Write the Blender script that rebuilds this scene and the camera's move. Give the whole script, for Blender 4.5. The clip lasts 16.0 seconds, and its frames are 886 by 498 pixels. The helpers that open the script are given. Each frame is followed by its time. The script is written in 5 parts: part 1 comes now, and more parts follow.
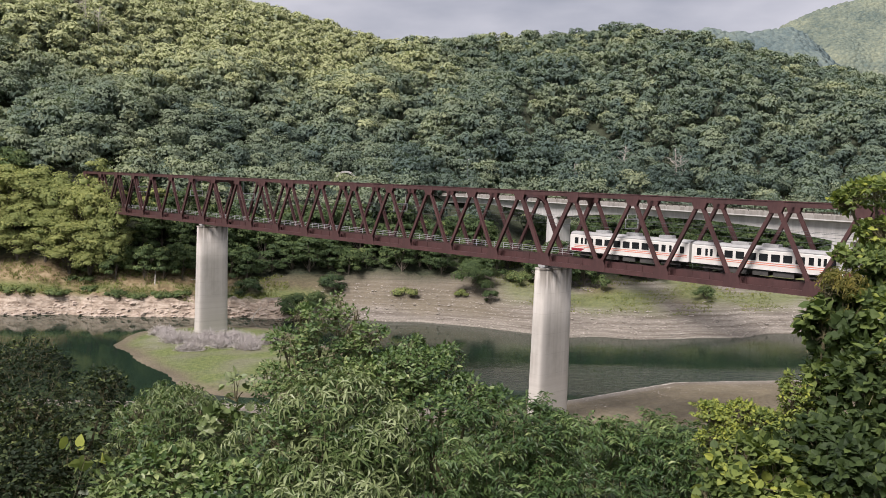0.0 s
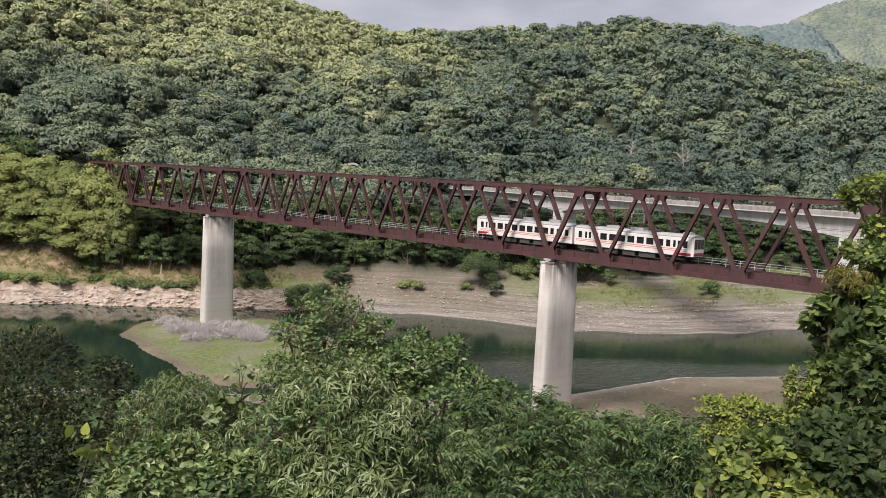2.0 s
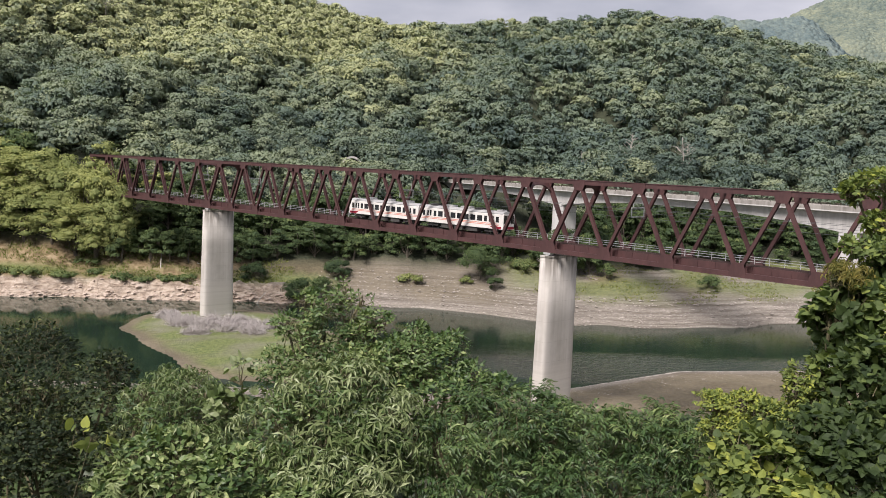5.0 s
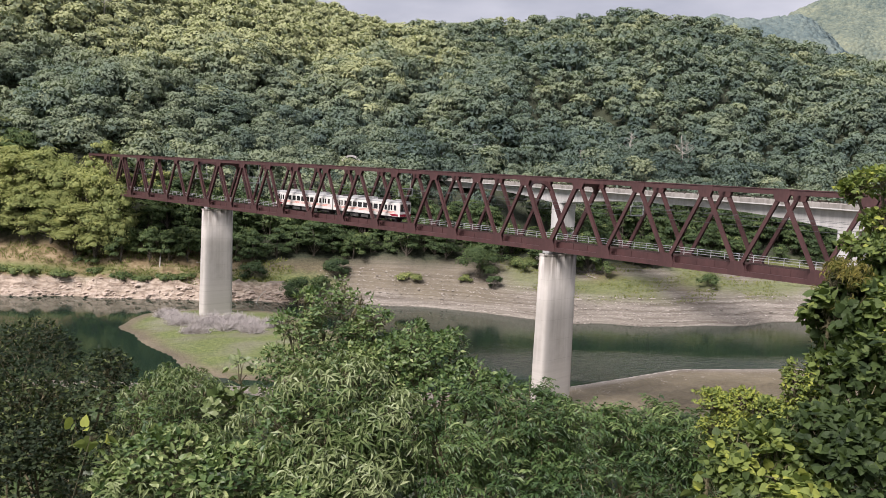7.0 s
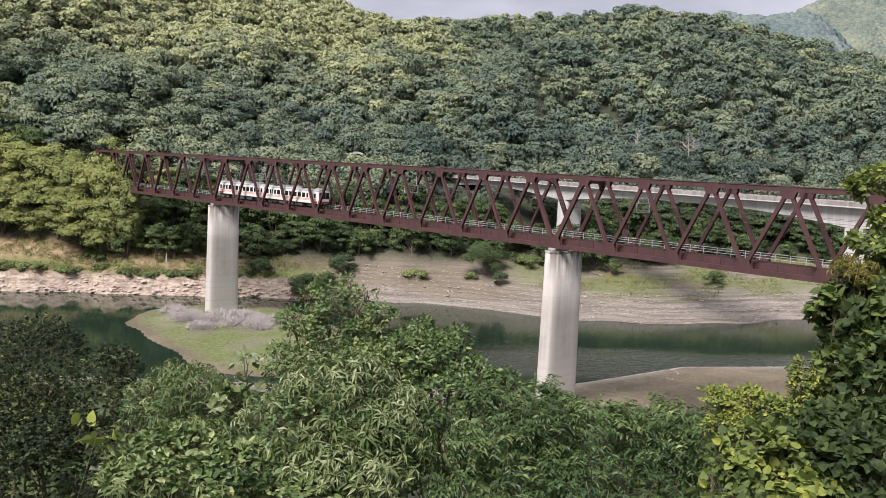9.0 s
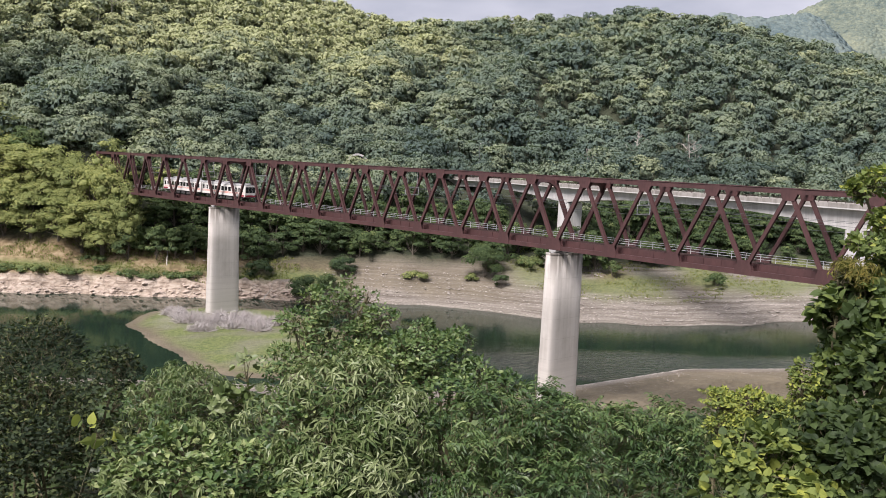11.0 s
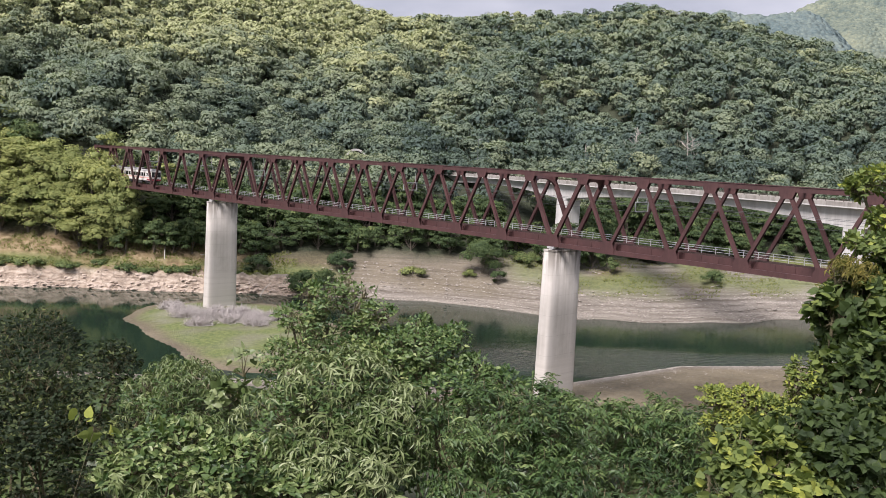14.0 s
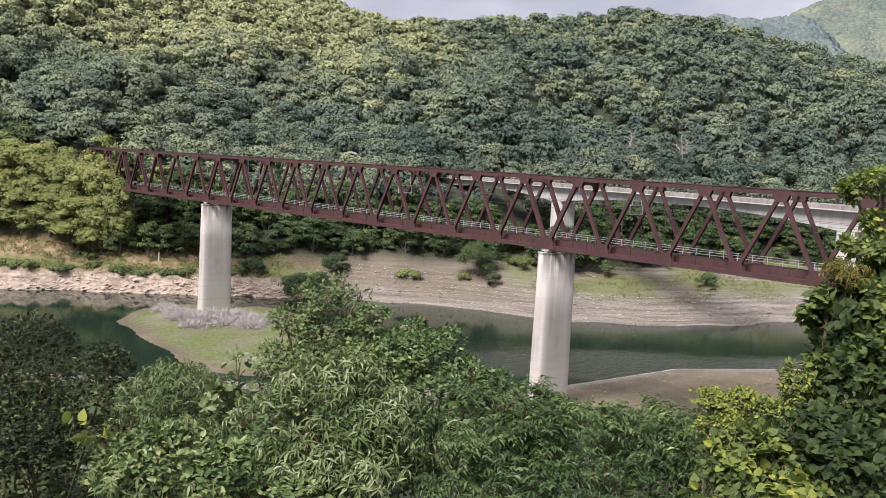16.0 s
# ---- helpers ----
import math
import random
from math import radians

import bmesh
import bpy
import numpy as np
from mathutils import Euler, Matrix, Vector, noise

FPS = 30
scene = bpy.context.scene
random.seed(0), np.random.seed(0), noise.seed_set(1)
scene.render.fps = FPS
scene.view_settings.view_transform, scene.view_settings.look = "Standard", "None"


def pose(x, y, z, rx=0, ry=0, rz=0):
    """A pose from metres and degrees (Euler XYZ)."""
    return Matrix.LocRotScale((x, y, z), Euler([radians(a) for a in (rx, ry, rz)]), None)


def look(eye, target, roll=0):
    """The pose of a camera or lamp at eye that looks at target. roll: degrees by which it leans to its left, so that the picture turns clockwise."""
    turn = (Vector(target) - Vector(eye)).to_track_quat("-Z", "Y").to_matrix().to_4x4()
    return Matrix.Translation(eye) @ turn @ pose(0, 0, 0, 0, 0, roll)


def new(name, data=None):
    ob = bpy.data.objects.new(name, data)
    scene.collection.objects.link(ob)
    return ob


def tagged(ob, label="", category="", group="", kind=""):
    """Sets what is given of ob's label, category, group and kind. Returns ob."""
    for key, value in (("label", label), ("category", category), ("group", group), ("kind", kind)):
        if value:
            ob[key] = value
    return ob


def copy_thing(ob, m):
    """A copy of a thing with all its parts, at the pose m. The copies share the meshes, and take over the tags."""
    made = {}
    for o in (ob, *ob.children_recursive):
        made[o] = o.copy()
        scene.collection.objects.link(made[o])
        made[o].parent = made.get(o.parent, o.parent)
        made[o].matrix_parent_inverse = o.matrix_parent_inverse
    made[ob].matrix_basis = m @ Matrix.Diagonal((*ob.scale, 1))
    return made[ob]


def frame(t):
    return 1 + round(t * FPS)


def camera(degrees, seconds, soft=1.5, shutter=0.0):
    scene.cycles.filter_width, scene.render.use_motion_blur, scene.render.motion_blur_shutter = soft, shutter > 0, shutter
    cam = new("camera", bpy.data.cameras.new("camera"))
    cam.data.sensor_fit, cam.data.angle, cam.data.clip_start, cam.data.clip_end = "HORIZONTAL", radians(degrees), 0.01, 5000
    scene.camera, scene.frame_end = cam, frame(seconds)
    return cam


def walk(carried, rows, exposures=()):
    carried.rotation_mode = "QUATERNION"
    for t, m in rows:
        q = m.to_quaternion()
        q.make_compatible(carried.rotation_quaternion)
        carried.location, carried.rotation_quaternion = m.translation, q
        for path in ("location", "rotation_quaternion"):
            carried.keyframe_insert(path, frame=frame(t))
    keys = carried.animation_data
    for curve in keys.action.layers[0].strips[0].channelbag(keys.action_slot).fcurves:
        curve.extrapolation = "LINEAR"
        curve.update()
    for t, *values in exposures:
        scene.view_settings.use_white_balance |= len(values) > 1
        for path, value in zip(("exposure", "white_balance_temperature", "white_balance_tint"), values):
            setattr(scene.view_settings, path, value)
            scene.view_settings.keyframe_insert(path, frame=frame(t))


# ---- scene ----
# Water lies at z = 0. The camera stands on a slope over the lake.
EYE = (0.0, 0.0, 38.3)
PATH = [(0, 0.00, -4.58, -2.04), (0.5, 0.14, -4.46, -2.08), (1, 0.23, -4.61, -2.36), (1.5, 0.34, -4.94, -2.51),
        (2, 0.42, -5.08, -2.55), (2.5, 0.86, -5.23, -2.44), (3, 0.80, -5.17, -2.53), (3.5, 0.56, -5.37, -2.56),
        (4, 0.48, -5.55, -2.78), (6.5, 0.29, -5.38, -2.39), (7, 0.35, -5.58, -2.56), (7.5, 0.39, -5.79, -2.56),
        (8, 0.50, -5.75, -2.49), (8.5, 0.75, -5.92, -2.50), (9, 0.74, -5.81, -2.63), (11.5, 0.79, -5.69, -2.64),
        (12, 0.82, -5.69, -2.63), (12.5, 0.80, -5.97, -2.71), (13, 0.70, -5.83, -2.79), (13.5, 0.77, -5.99, -2.92),
        (14, 0.68, -5.96, -3.01), (14.5, 0.69, -5.83, -2.93), (15, 0.51, -5.84, -2.82), (15.5, 0.32, -5.84, -2.98),
        (16, 0.34, -5.76, -3.08)]
cam = camera(54.45, 16.0, soft=0.6)
walk(cam, [(t, pose(*EYE, 90 + p, r, y)) for t, y, p, r in PATH], exposures=[(0.0, 0.08, 6350, 19), (4.0, 0.14, 6350, 19), (8.5, 0.25, 6250, 21), (16.0, 0.29, 6200, 21)])

# ---------------------------------------------------------------- light
SUN_EL, SUN_AZ = 50.0, -146.0     # degrees; azimuth clockwise from +y: behind the camera, to its left
world = bpy.data.worlds.new("sky")
scene.world = world
world.use_nodes = True
wt = world.node_tree
bg = wt.nodes["Background"]
sky = wt.nodes.new("ShaderNodeTexSky")
sky.sky_type, sky.sun_disc = "NISHITA", False
sky.sun_elevation, sky.sun_rotation = radians(SUN_EL), radians(SUN_AZ)
wcoord = wt.nodes.new("ShaderNodeTexCoord")
wmap = wt.nodes.new("ShaderNodeMapping")
wmap.inputs["Scale"].default_value = (1.6, 1.6, 5.0)
wnoise = wt.nodes.new("ShaderNodeTexNoise")
wnoise.inputs["Scale"].default_value, wnoise.inputs["Detail"].default_value = 2.2, 5.0
wramp = wt.nodes.new("ShaderNodeValToRGB")
wramp.color_ramp.elements[0].position, wramp.color_ramp.elements[0].color = 0.36, (4.0, 4.3, 4.8, 1)
wramp.color_ramp.elements[1].position, wramp.color_ramp.elements[1].color = 0.64, (7.6, 7.7, 7.9, 1)
wmix = wt.nodes.new("ShaderNodeMixRGB")
wmix.inputs["Fac"].default_value = 0.88
wt.links.new(wcoord.outputs["Generated"], wmap.inputs["Vector"])
wt.links.new(wmap.outputs["Vector"], wnoise.inputs["Vector"])
wt.links.new(wnoise.outputs["Fac"], wramp.inputs["Fac"])
wt.links.new(sky.outputs["Color"], wmix.inputs["Color1"])
wt.links.new(wramp.outputs["Color"], wmix.inputs["Color2"])
wt.links.new(wmix.outputs["Color"], bg.inputs["Color"])
bg.inputs["Strength"].default_value = 0.082
sun = new("sun", bpy.data.lights.new("sun", "SUN"))
sun.data.energy, sun.data.angle, sun.data.color = 5.0, radians(24), (1.0, 0.95, 0.86)
saz, sel = radians(SUN_AZ), radians(SUN_EL)
sun.matrix_world = look((0, 0, 0), (-math.sin(saz) * math.cos(sel), -math.cos(saz) * math.cos(sel), -math.sin(sel)))


# ---------------------------------------------------------------- materials
def mat(name, rough=0.6, metal=0.0):
    m = bpy.data.materials.new(name)
    m.use_nodes = True
    p = m.node_tree.nodes["Principled BSDF"]
    p.inputs["Roughness"].default_value, p.inputs["Metallic"].default_value = rough, metal
    return m, m.node_tree, p


def node(t, kind, **kw):
    n = t.nodes.new(kind)
    for k, v in kw.items():
        n.inputs[k.replace("_", " ")].default_value = v
    return n


def ramp(t, fac, stops):
    n = t.nodes.new("ShaderNodeValToRGB")
    e = n.color_ramp.elements
    while len(e) < len(stops):
        e.new(0.5)
    for el, (p, c) in zip(e, stops):
        el.position, el.color = p, (*c, 1)
    t.links.new(fac, n.inputs["Fac"])
    return n.outputs["Color"]


def mix(t, fac, a, b, mode="MIX"):
    n = t.nodes.new("ShaderNodeMixRGB")
    n.blend_type = mode
    for sock, v in (("Fac", fac), ("Color1", a), ("Color2", b)):
        if hasattr(v, "links"):
            t.links.new(v, n.inputs[sock])
        elif sock == "Fac":
            n.inputs[sock].default_value = v
        else:
            n.inputs[sock].default_value = (*v, 1)
    return n.outputs["Color"]


def math_node(t, op, a, b):
    n = t.nodes.new("ShaderNodeMath")
    n.operation = op
    for i, v in enumerate((a, b)):
        if hasattr(v, "links"):
            t.links.new(v, n.inputs[i])
        else:
            n.inputs[i].default_value = v
    return n.outputs[0]


def noise_tex(t, scale, detail=4.0, vec=None, stretch=None, rough=0.6):
    n = node(t, "ShaderNodeTexNoise", Scale=scale, Detail=detail, Roughness=rough)
    if vec is None:
        vec = t.nodes.new("ShaderNodeTexCoord").outputs["Object"]
    if stretch:
        mp = t.nodes.new("ShaderNodeMapping")
        mp.inputs["Scale"].default_value = stretch
        t.links.new(vec, mp.inputs["Vector"])
        vec = mp.outputs["Vector"]
    t.links.new(vec, n.inputs["Vector"])
    return n.outputs["Fac"]


def bump(t, p, height, strength, dist):
    b = node(t, "ShaderNodeBump", Strength=strength, Distance=dist)
    t.links.new(height, b.inputs["Height"])
    t.links.new(b.outputs["Normal"], p.inputs["Normal"])


def attr(t, name):
    n = t.nodes.new("ShaderNodeAttribute")
    n.attribute_name = name
    return n.outputs["Fac"]


def speckled(name, a, b, scale, rough=0.6, metal=0.0, strength=0.2, dist=0.01, stretch=None):
    """Two colours mixed by noise at two scales, with fine relief."""
    m, t, p = mat(name, rough, metal)
    f = noise_tex(t, scale, 5, stretch=stretch)
    g = noise_tex(t, scale * 7, 3, stretch=stretch)
    c = ramp(t, math_node(t, "ADD", math_node(t, "MULTIPLY", f, 0.65), math_node(t, "MULTIPLY", g, 0.35)), [(0.36, a), (0.64, b)])
    t.links.new(c, p.inputs["Base Color"])
    bump(t, p, g, strength, dist)
    return m


def leaf_mat(name, stops, rough=0.5, gloss=0.3, through_light=0.25, grain=0.0, chance=0.28):
    """Foliage: colour by each plant's tint and each leaf's own chance."""
    m, t, p = mat(name, rough)
    geo = t.nodes.new("ShaderNodeNewGeometry")
    v = math_node(t, "ADD", math_node(t, "MULTIPLY", attr(t, "tint"), 1.0 - chance), math_node(t, "MULTIPLY", geo.outputs["Random Per Island"], chance))
    if grain:
        leafy = noise_tex(t, grain, 3)
        v = math_node(t, "ADD", v, math_node(t, "MULTIPLY", math_node(t, "SUBTRACT", leafy, 0.5), 0.32))
        bump(t, p, leafy, 0.4, 0.5 / grain)
    c = ramp(t, v, stops)
    t.links.new(c, p.inputs["Base Color"])
    p.inputs["Specular IOR Level"].default_value = gloss
    tr = t.nodes.new("ShaderNodeBsdfTranslucent")
    t.links.new(mix(t, 0.5, c, (0.20, 0.30, 0.04)), tr.inputs["Color"])
    ms = t.nodes.new("ShaderNodeMixShader")
    ms.inputs["Fac"].default_value = through_light
    t.links.new(p.outputs[0], ms.inputs[1])
    t.links.new(tr.outputs[0], ms.inputs[2])
    t.links.new(ms.outputs[0], t.nodes["Material Output"].inputs["Surface"])
    return m


M_STEEL = speckled("brown_red_bridge_paint", (0.056, 0.026, 0.025), (0.090, 0.041, 0.039), 0.5, 0.55, strength=0.1, stretch=(1, 1, 0.4))
M_STEEL_IN = speckled("dark_track_steel", (0.03, 0.018, 0.016), (0.06, 0.035, 0.03), 0.8, 0.7)
M_GALV = speckled("galvanised_steel", (0.42, 0.43, 0.43), (0.58, 0.58, 0.57), 2.0, 0.45, 0.4)
M_WIRE = speckled("wire", (0.10, 0.11, 0.11), (0.18, 0.19, 0.19), 2.0, 0.5, 0.5)
M_SLEEPER = speckled("sleeper_timber", (0.035, 0.028, 0.022), (0.07, 0.055, 0.045), 1.0, 0.85)
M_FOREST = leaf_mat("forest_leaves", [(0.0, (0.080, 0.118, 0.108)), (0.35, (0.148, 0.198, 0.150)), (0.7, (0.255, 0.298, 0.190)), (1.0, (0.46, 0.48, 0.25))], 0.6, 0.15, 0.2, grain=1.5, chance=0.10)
M_BARK = speckled("bark", (0.07, 0.055, 0.04), (0.17, 0.15, 0.12), 3.0, 0.9, strength=0.5, stretch=(1, 1, 0.25))
M_DEADWOOD = speckled("bleached_wood", (0.30, 0.28, 0.24), (0.48, 0.45, 0.40), 3.0, 0.85)


# ---------------------------------------------------------------- mesh helpers
class Mesh:
    """Collects faces of one mesh."""

    def __init__(self):
        self.v, self.f = [], []

    def add(self, verts, faces):
        o = len(self.v)
        self.v += [tuple(p) for p in verts]
        self.f += [tuple(i + o for i in q) for q in faces]
        return self

    def box(self, c, s, m=None, bev=0.0):
        x, y, z = s[0] / 2, s[1] / 2, s[2] / 2
        if bev:
            b = min(bev, x * 0.9, y * 0.9)
            ring = [(-x + b, -y), (x - b, -y), (x, -y + b), (x, y - b), (x - b, y), (-x + b, y), (-x, y - b), (-x, -y + b)]
            vs = [(p, q, h) for h in (-z, z) for p, q in ring]
            fs = [tuple(range(7, -1, -1)), tuple(range(8, 16))] + [(i, (i + 1) % 8, 8 + (i + 1) % 8, 8 + i) for i in range(8)]
        else:
            vs = [(-x, -y, -z), (x, -y, -z), (x, y, -z), (-x, y, -z), (-x, -y, z), (x, -y, z), (x, y, z), (-x, y, z)]
            fs = [(3, 2, 1, 0), (4, 5, 6, 7), (0, 1, 5, 4), (1, 2, 6, 5), (2, 3, 7, 6), (3, 0, 4, 7)]
        if m is not None:
            vs = [m @ Vector(p) for p in vs]
        return self.add([(p[0] + c[0], p[1] + c[1], p[2] + c[2]) for p in vs], fs)

    def plate(self, p, q, w, h, side=(0, 1, 0)):
        """A bar from p to q: w across along side, h in the third direction."""
        p, q, s = Vector(p), Vector(q), Vector(side)
        d = (q - p).normalized()
        s = (s - d * s.dot(d)).normalized()
        u = d.cross(s)
        vs = [e + s * a * w / 2 + u * b * h / 2 for e in (p, q) for a, b in ((-1, -1), (1, -1), (1, 1), (-1, 1))]
        return self.add(vs, [(0, 1, 2, 3), (7, 6, 5, 4), (0, 4, 5, 1), (1, 5, 6, 2), (2, 6, 7, 3), (3, 7, 4, 0)])

    def h_beam(self, p, q, w, h, th=0.04, side=(0, 1, 0)):
        """An H-section: two flanges at the ends of w, a web between."""
        p, q, s = Vector(p), Vector(q), Vector(side)
        d = (q - p).normalized()
        s = (s - d * s.dot(d)).normalized()
        for k in (-1, 1):
            self.plate(p + s * k * (w - th) / 2, q + s * k * (w - th) / 2, th, h, s)
        return self.plate(p, q, w - 2 * th, th, s)

    def tube(self, pts, radii, n=6, cap=True):
        rings = []
        for i, p in enumerate(pts):
            p = Vector(p)
            a, b = Vector(pts[max(i - 1, 0)]), Vector(pts[min(i + 1, len(pts) - 1)])
            d = (b - a).normalized()
            s = d.orthogonal().normalized()
            t = d.cross(s)
            r = radii[i] if hasattr(radii, "__len__") else radii
            rings.append([p + (s * math.cos(k * math.tau / n) + t * math.sin(k * math.tau / n)) * r for k in range(n)])
        vs = [v for r in rings for v in r]
        fs = [(i * n + k, i * n + (k + 1) % n, (i + 1) * n + (k + 1) % n, (i + 1) * n + k) for i in range(len(pts) - 1) for k in range(n)]
        if cap:
            fs += [tuple(range(n - 1, -1, -1)), tuple((len(pts) - 1) * n + k for k in range(n))]
        return self.add(vs, fs)

    def prism(self, poly, y0, y1):
        """A polygon in x, z pushed from y0 to y1."""
        n = len(poly)
        vs = [(x, y, z) for y in (y0, y1) for x, z in poly]
        return self.add(vs, [tuple(range(n)), tuple(range(2 * n - 1, n - 1, -1))] + [(i, i + n, (i + 1) % n + n, (i + 1) % n) for i in range(n)])

    def data(self, name, material, smooth=False):
        me = bpy.data.meshes.new(name)
        me.from_pydata(self.v, [], self.f)
        me.materials.append(material)
        bm = bmesh.new()
        bm.from_mesh(me)
        bmesh.ops.recalc_face_normals(bm, faces=bm.faces)
        bm.to_mesh(me)
        bm.free()
        if smooth:
            me.polygons.foreach_set("use_smooth", [True] * len(me.polygons))
        return me


def part(name, mesh, material, parent=None, label="", smooth=False):
    ob = new(name, mesh.data(name, material, smooth) if isinstance(mesh, Mesh) else mesh)
    ob.parent = parent
    return tagged(ob, label) if label else ob


def thing(name, m, label, category, group="", kind=""):
    ob = new(name)
    ob.empty_display_size = 0.3
    ob.matrix_basis = m
    return tagged(ob, label, category, group, kind)


def quads_mesh(name, verts, quads, material, tint=None, smooth=False, normals=None):
    """A large mesh from arrays: verts (n, 3), faces (m, 3 or 4), tint and shading normal per vertex."""
    me = bpy.data.meshes.new(name)
    me.vertices.add(len(verts))
    me.vertices.foreach_set("co", np.asarray(verts, np.float32).ravel())
    me.loops.add(quads.size)
    me.loops.foreach_set("vertex_index", quads.astype(np.int32).ravel())
    k = quads.shape[1]
    me.polygons.add(len(quads))
    me.polygons.foreach_set("loop_start", np.arange(0, quads.size, k, dtype=np.int32))
    me.polygons.foreach_set("loop_total", np.full(len(quads), k, np.int32))
    if tint is not None:
        a = me.attributes.new("tint", "FLOAT", "POINT")
        a.data.foreach_set("value", np.asarray(tint, np.float32))
    me.materials.append(material)
    me.update(calc_edges=True)
    me.polygons.foreach_set("use_smooth", np.full(len(quads), smooth or normals is not None))
    if normals is not None:
        a = me.attributes.new("custom_normal", "FLOAT_VECTOR", "POINT")
        a.data.foreach_set("vector", np.asarray(normals, np.float32).ravel())
        me.update()
    return me


# ---------------------------------------------------------------- land
SHORE = np.array([[-2500, 300], [-400, 214], [-250, 213], [-110, 219], [-66, 224], [-21, 230], [4, 227], [32, 214], [61, 216], [100, 233], [160, 238], [400, 250], [2500, 300]], float)
NEAR = np.array([[-2500, 150], [-90, 138], [-30, 140], [10, 142], [24, 150], [47, 167], [70, 172], [110, 178], [200, 190], [2500, 220]], float)
RIDGE = np.array([[-2500, 120], [-500, 150], [-278, 158], [-170, 148], [-122, 137], [-86, 128], [-60, 121], [-33, 116], [6, 120], [76, 125.5], [101, 130], [147, 129], [191, 122], [220, 114], [278, 103], [400, 80], [2500, 60]], float)
BANK = np.array([[-400, 20, 16], [-140, 20, 14], [-106, 17, 12], [-60, 17, 9.5], [-20, 21, 11.5], [10, 25, 12], [40, 36, 11], [70, 38, 11.5], [110, 36, 13], [400, 40, 14]], float)


def wobble(x, y, scale, seed):
    """Smooth value noise from a few sines, about -1 to 1."""
    r = np.random.RandomState(seed)
    out = np.zeros_like(x, float)
    for _ in range(7):
        a, ph, k = r.uniform(0, math.tau), r.uniform(0, math.tau), r.uniform(0.6, 1.6) / scale
        out += np.sin((x * math.cos(a) + y * math.sin(a)) * k * math.tau + ph)
    return out / 3.2


def height(x, y):
    x, y = np.asarray(x, float), np.asarray(y, float)
    ys = np.interp(x, SHORE[:, 0], SHORE[:, 1]) + 1.2 * wobble(x, x * 0, 23, 3)
    u = y - ys
    bw, bh = np.interp(x, BANK[:, 0], BANK[:, 1]), np.interp(x, BANK[:, 0], BANK[:, 2])
    left = np.clip((-28 - x) / 14, 0, 1)                      # a low rock cliff along the shore there
    cliff = np.clip(u / 3.0 + 0.22 * wobble(x, y, 6.5, 27), 0, 1) * 4.1 * left * (1 + 0.2 * wobble(x, y, 9, 5) + 0.16 * wobble(x, y, 5.4, 25)) * (1 + 0.12 * np.abs(wobble(x, y * 2, 7, 26)))
    bank = np.maximum(cliff, bh * np.clip(u / bw, 0, 1) ** (0.9)) + np.clip(u / 3, 0, 1) * 0.25 * wobble(x, y, 4, 6)
    step = bank * 1.05 + 0.35 * wobble(x, y, 31, 17)
    bank = np.where(u > 0.3, bank + 0.46 * (0.5 - (step - np.floor(step))) * (1 - 0.6 * left), bank)
    ridge_y = 545.0
    v = np.clip((u - bw) / (ridge_y - ys - bw), 0, 1)
    rz = np.interp(x, RIDGE[:, 0], RIDGE[:, 1])
    steep = np.interp(x, [-160, -110, -40], [0.62, 0.66, 0.95])
    hill = bh + (rz - bh) * v ** steep
    hill += 7 * np.sin(math.pi * v) * wobble(x * 1.4, y * 0.6, 120, 8) + 3 * np.sin(math.pi * v) * wobble(x, y, 55, 9)
    back = np.clip((y - ridge_y) / 400, 0, 1)
    hill -= back * 70
    far = np.where(u < bw, bank, hill)
    far = np.where(u < 0, np.maximum(u * 0.25, -3.0), far)
    # the slope below the camera
    yn = np.interp(x, NEAR[:, 0], NEAR[:, 1])
    prof = np.interp(y, [-400, -60, -8, 1.2, 4, 12, 32, 85, 130], [62, 42, 36.9, 36.7, 35.0, 29.0, 20.0, 6.0, 2.2])
    dn = yn - y
    near = np.where(dn > 0, np.minimum(prof, 0.25 + dn * 0.06 + np.clip(dn - 18, 0, None) * 0.6), np.maximum(dn * 0.3, -3.0))
    near += np.clip(dn / 20, 0, 1) * 0.3 * wobble(x, y, 7, 12)
    # the flat mud island round the far pier
    ax, ay, bx, by = -51, 193, -30, 165
    k = np.clip(((x - ax) * (bx - ax) + (y - ay) * (by - ay)) / ((bx - ax) ** 2 + (by - ay) ** 2), 0, 1)
    dist = 20.6 + 0.5 * wobble(x, y, 14, 15) - np.hypot(x - ax - k * (bx - ax), y - ay - k * (by - ay))
    isle = np.where(dist > 0, 0.05 * np.clip(dist / 0.8, 0, 1) + 0.5 * np.clip(dist / 9, 0, 1), np.maximum(dist * 0.3, -3))
    return np.maximum(np.maximum(far, near), isle)


def axis(stops):
    out = []
    for a, b, st in stops:
        out += list(np.arange(a, b, st))
    return np.array(out + [stops[-1][1]])


gx = axis([(-2500, -500, 100), (-500, -140, 8), (-140, 130, 1.7), (130, 500, 8), (500, 2500, 100)])
gy = axis([(-600, -60, 30), (-60, 130, 2.5), (130, 208, 0.75), (208, 268, 0.45), (268, 560, 5), (560, 1000, 40), (1000, 2800, 150)])
GX, GY = np.meshgrid(gx, gy)
GZ = height(GX, GY)
ground_v = np.stack([GX, GY, GZ], -1).reshape(-1, 3)
nx, ny = len(gx), len(gy)
ii, jj = np.meshgrid(np.arange(nx - 1), np.arange(ny - 1))
q0 = (jj * nx + ii).ravel()
ground_q = np.stack([q0, q0 + 1, q0 + nx + 1, q0 + nx], -1)


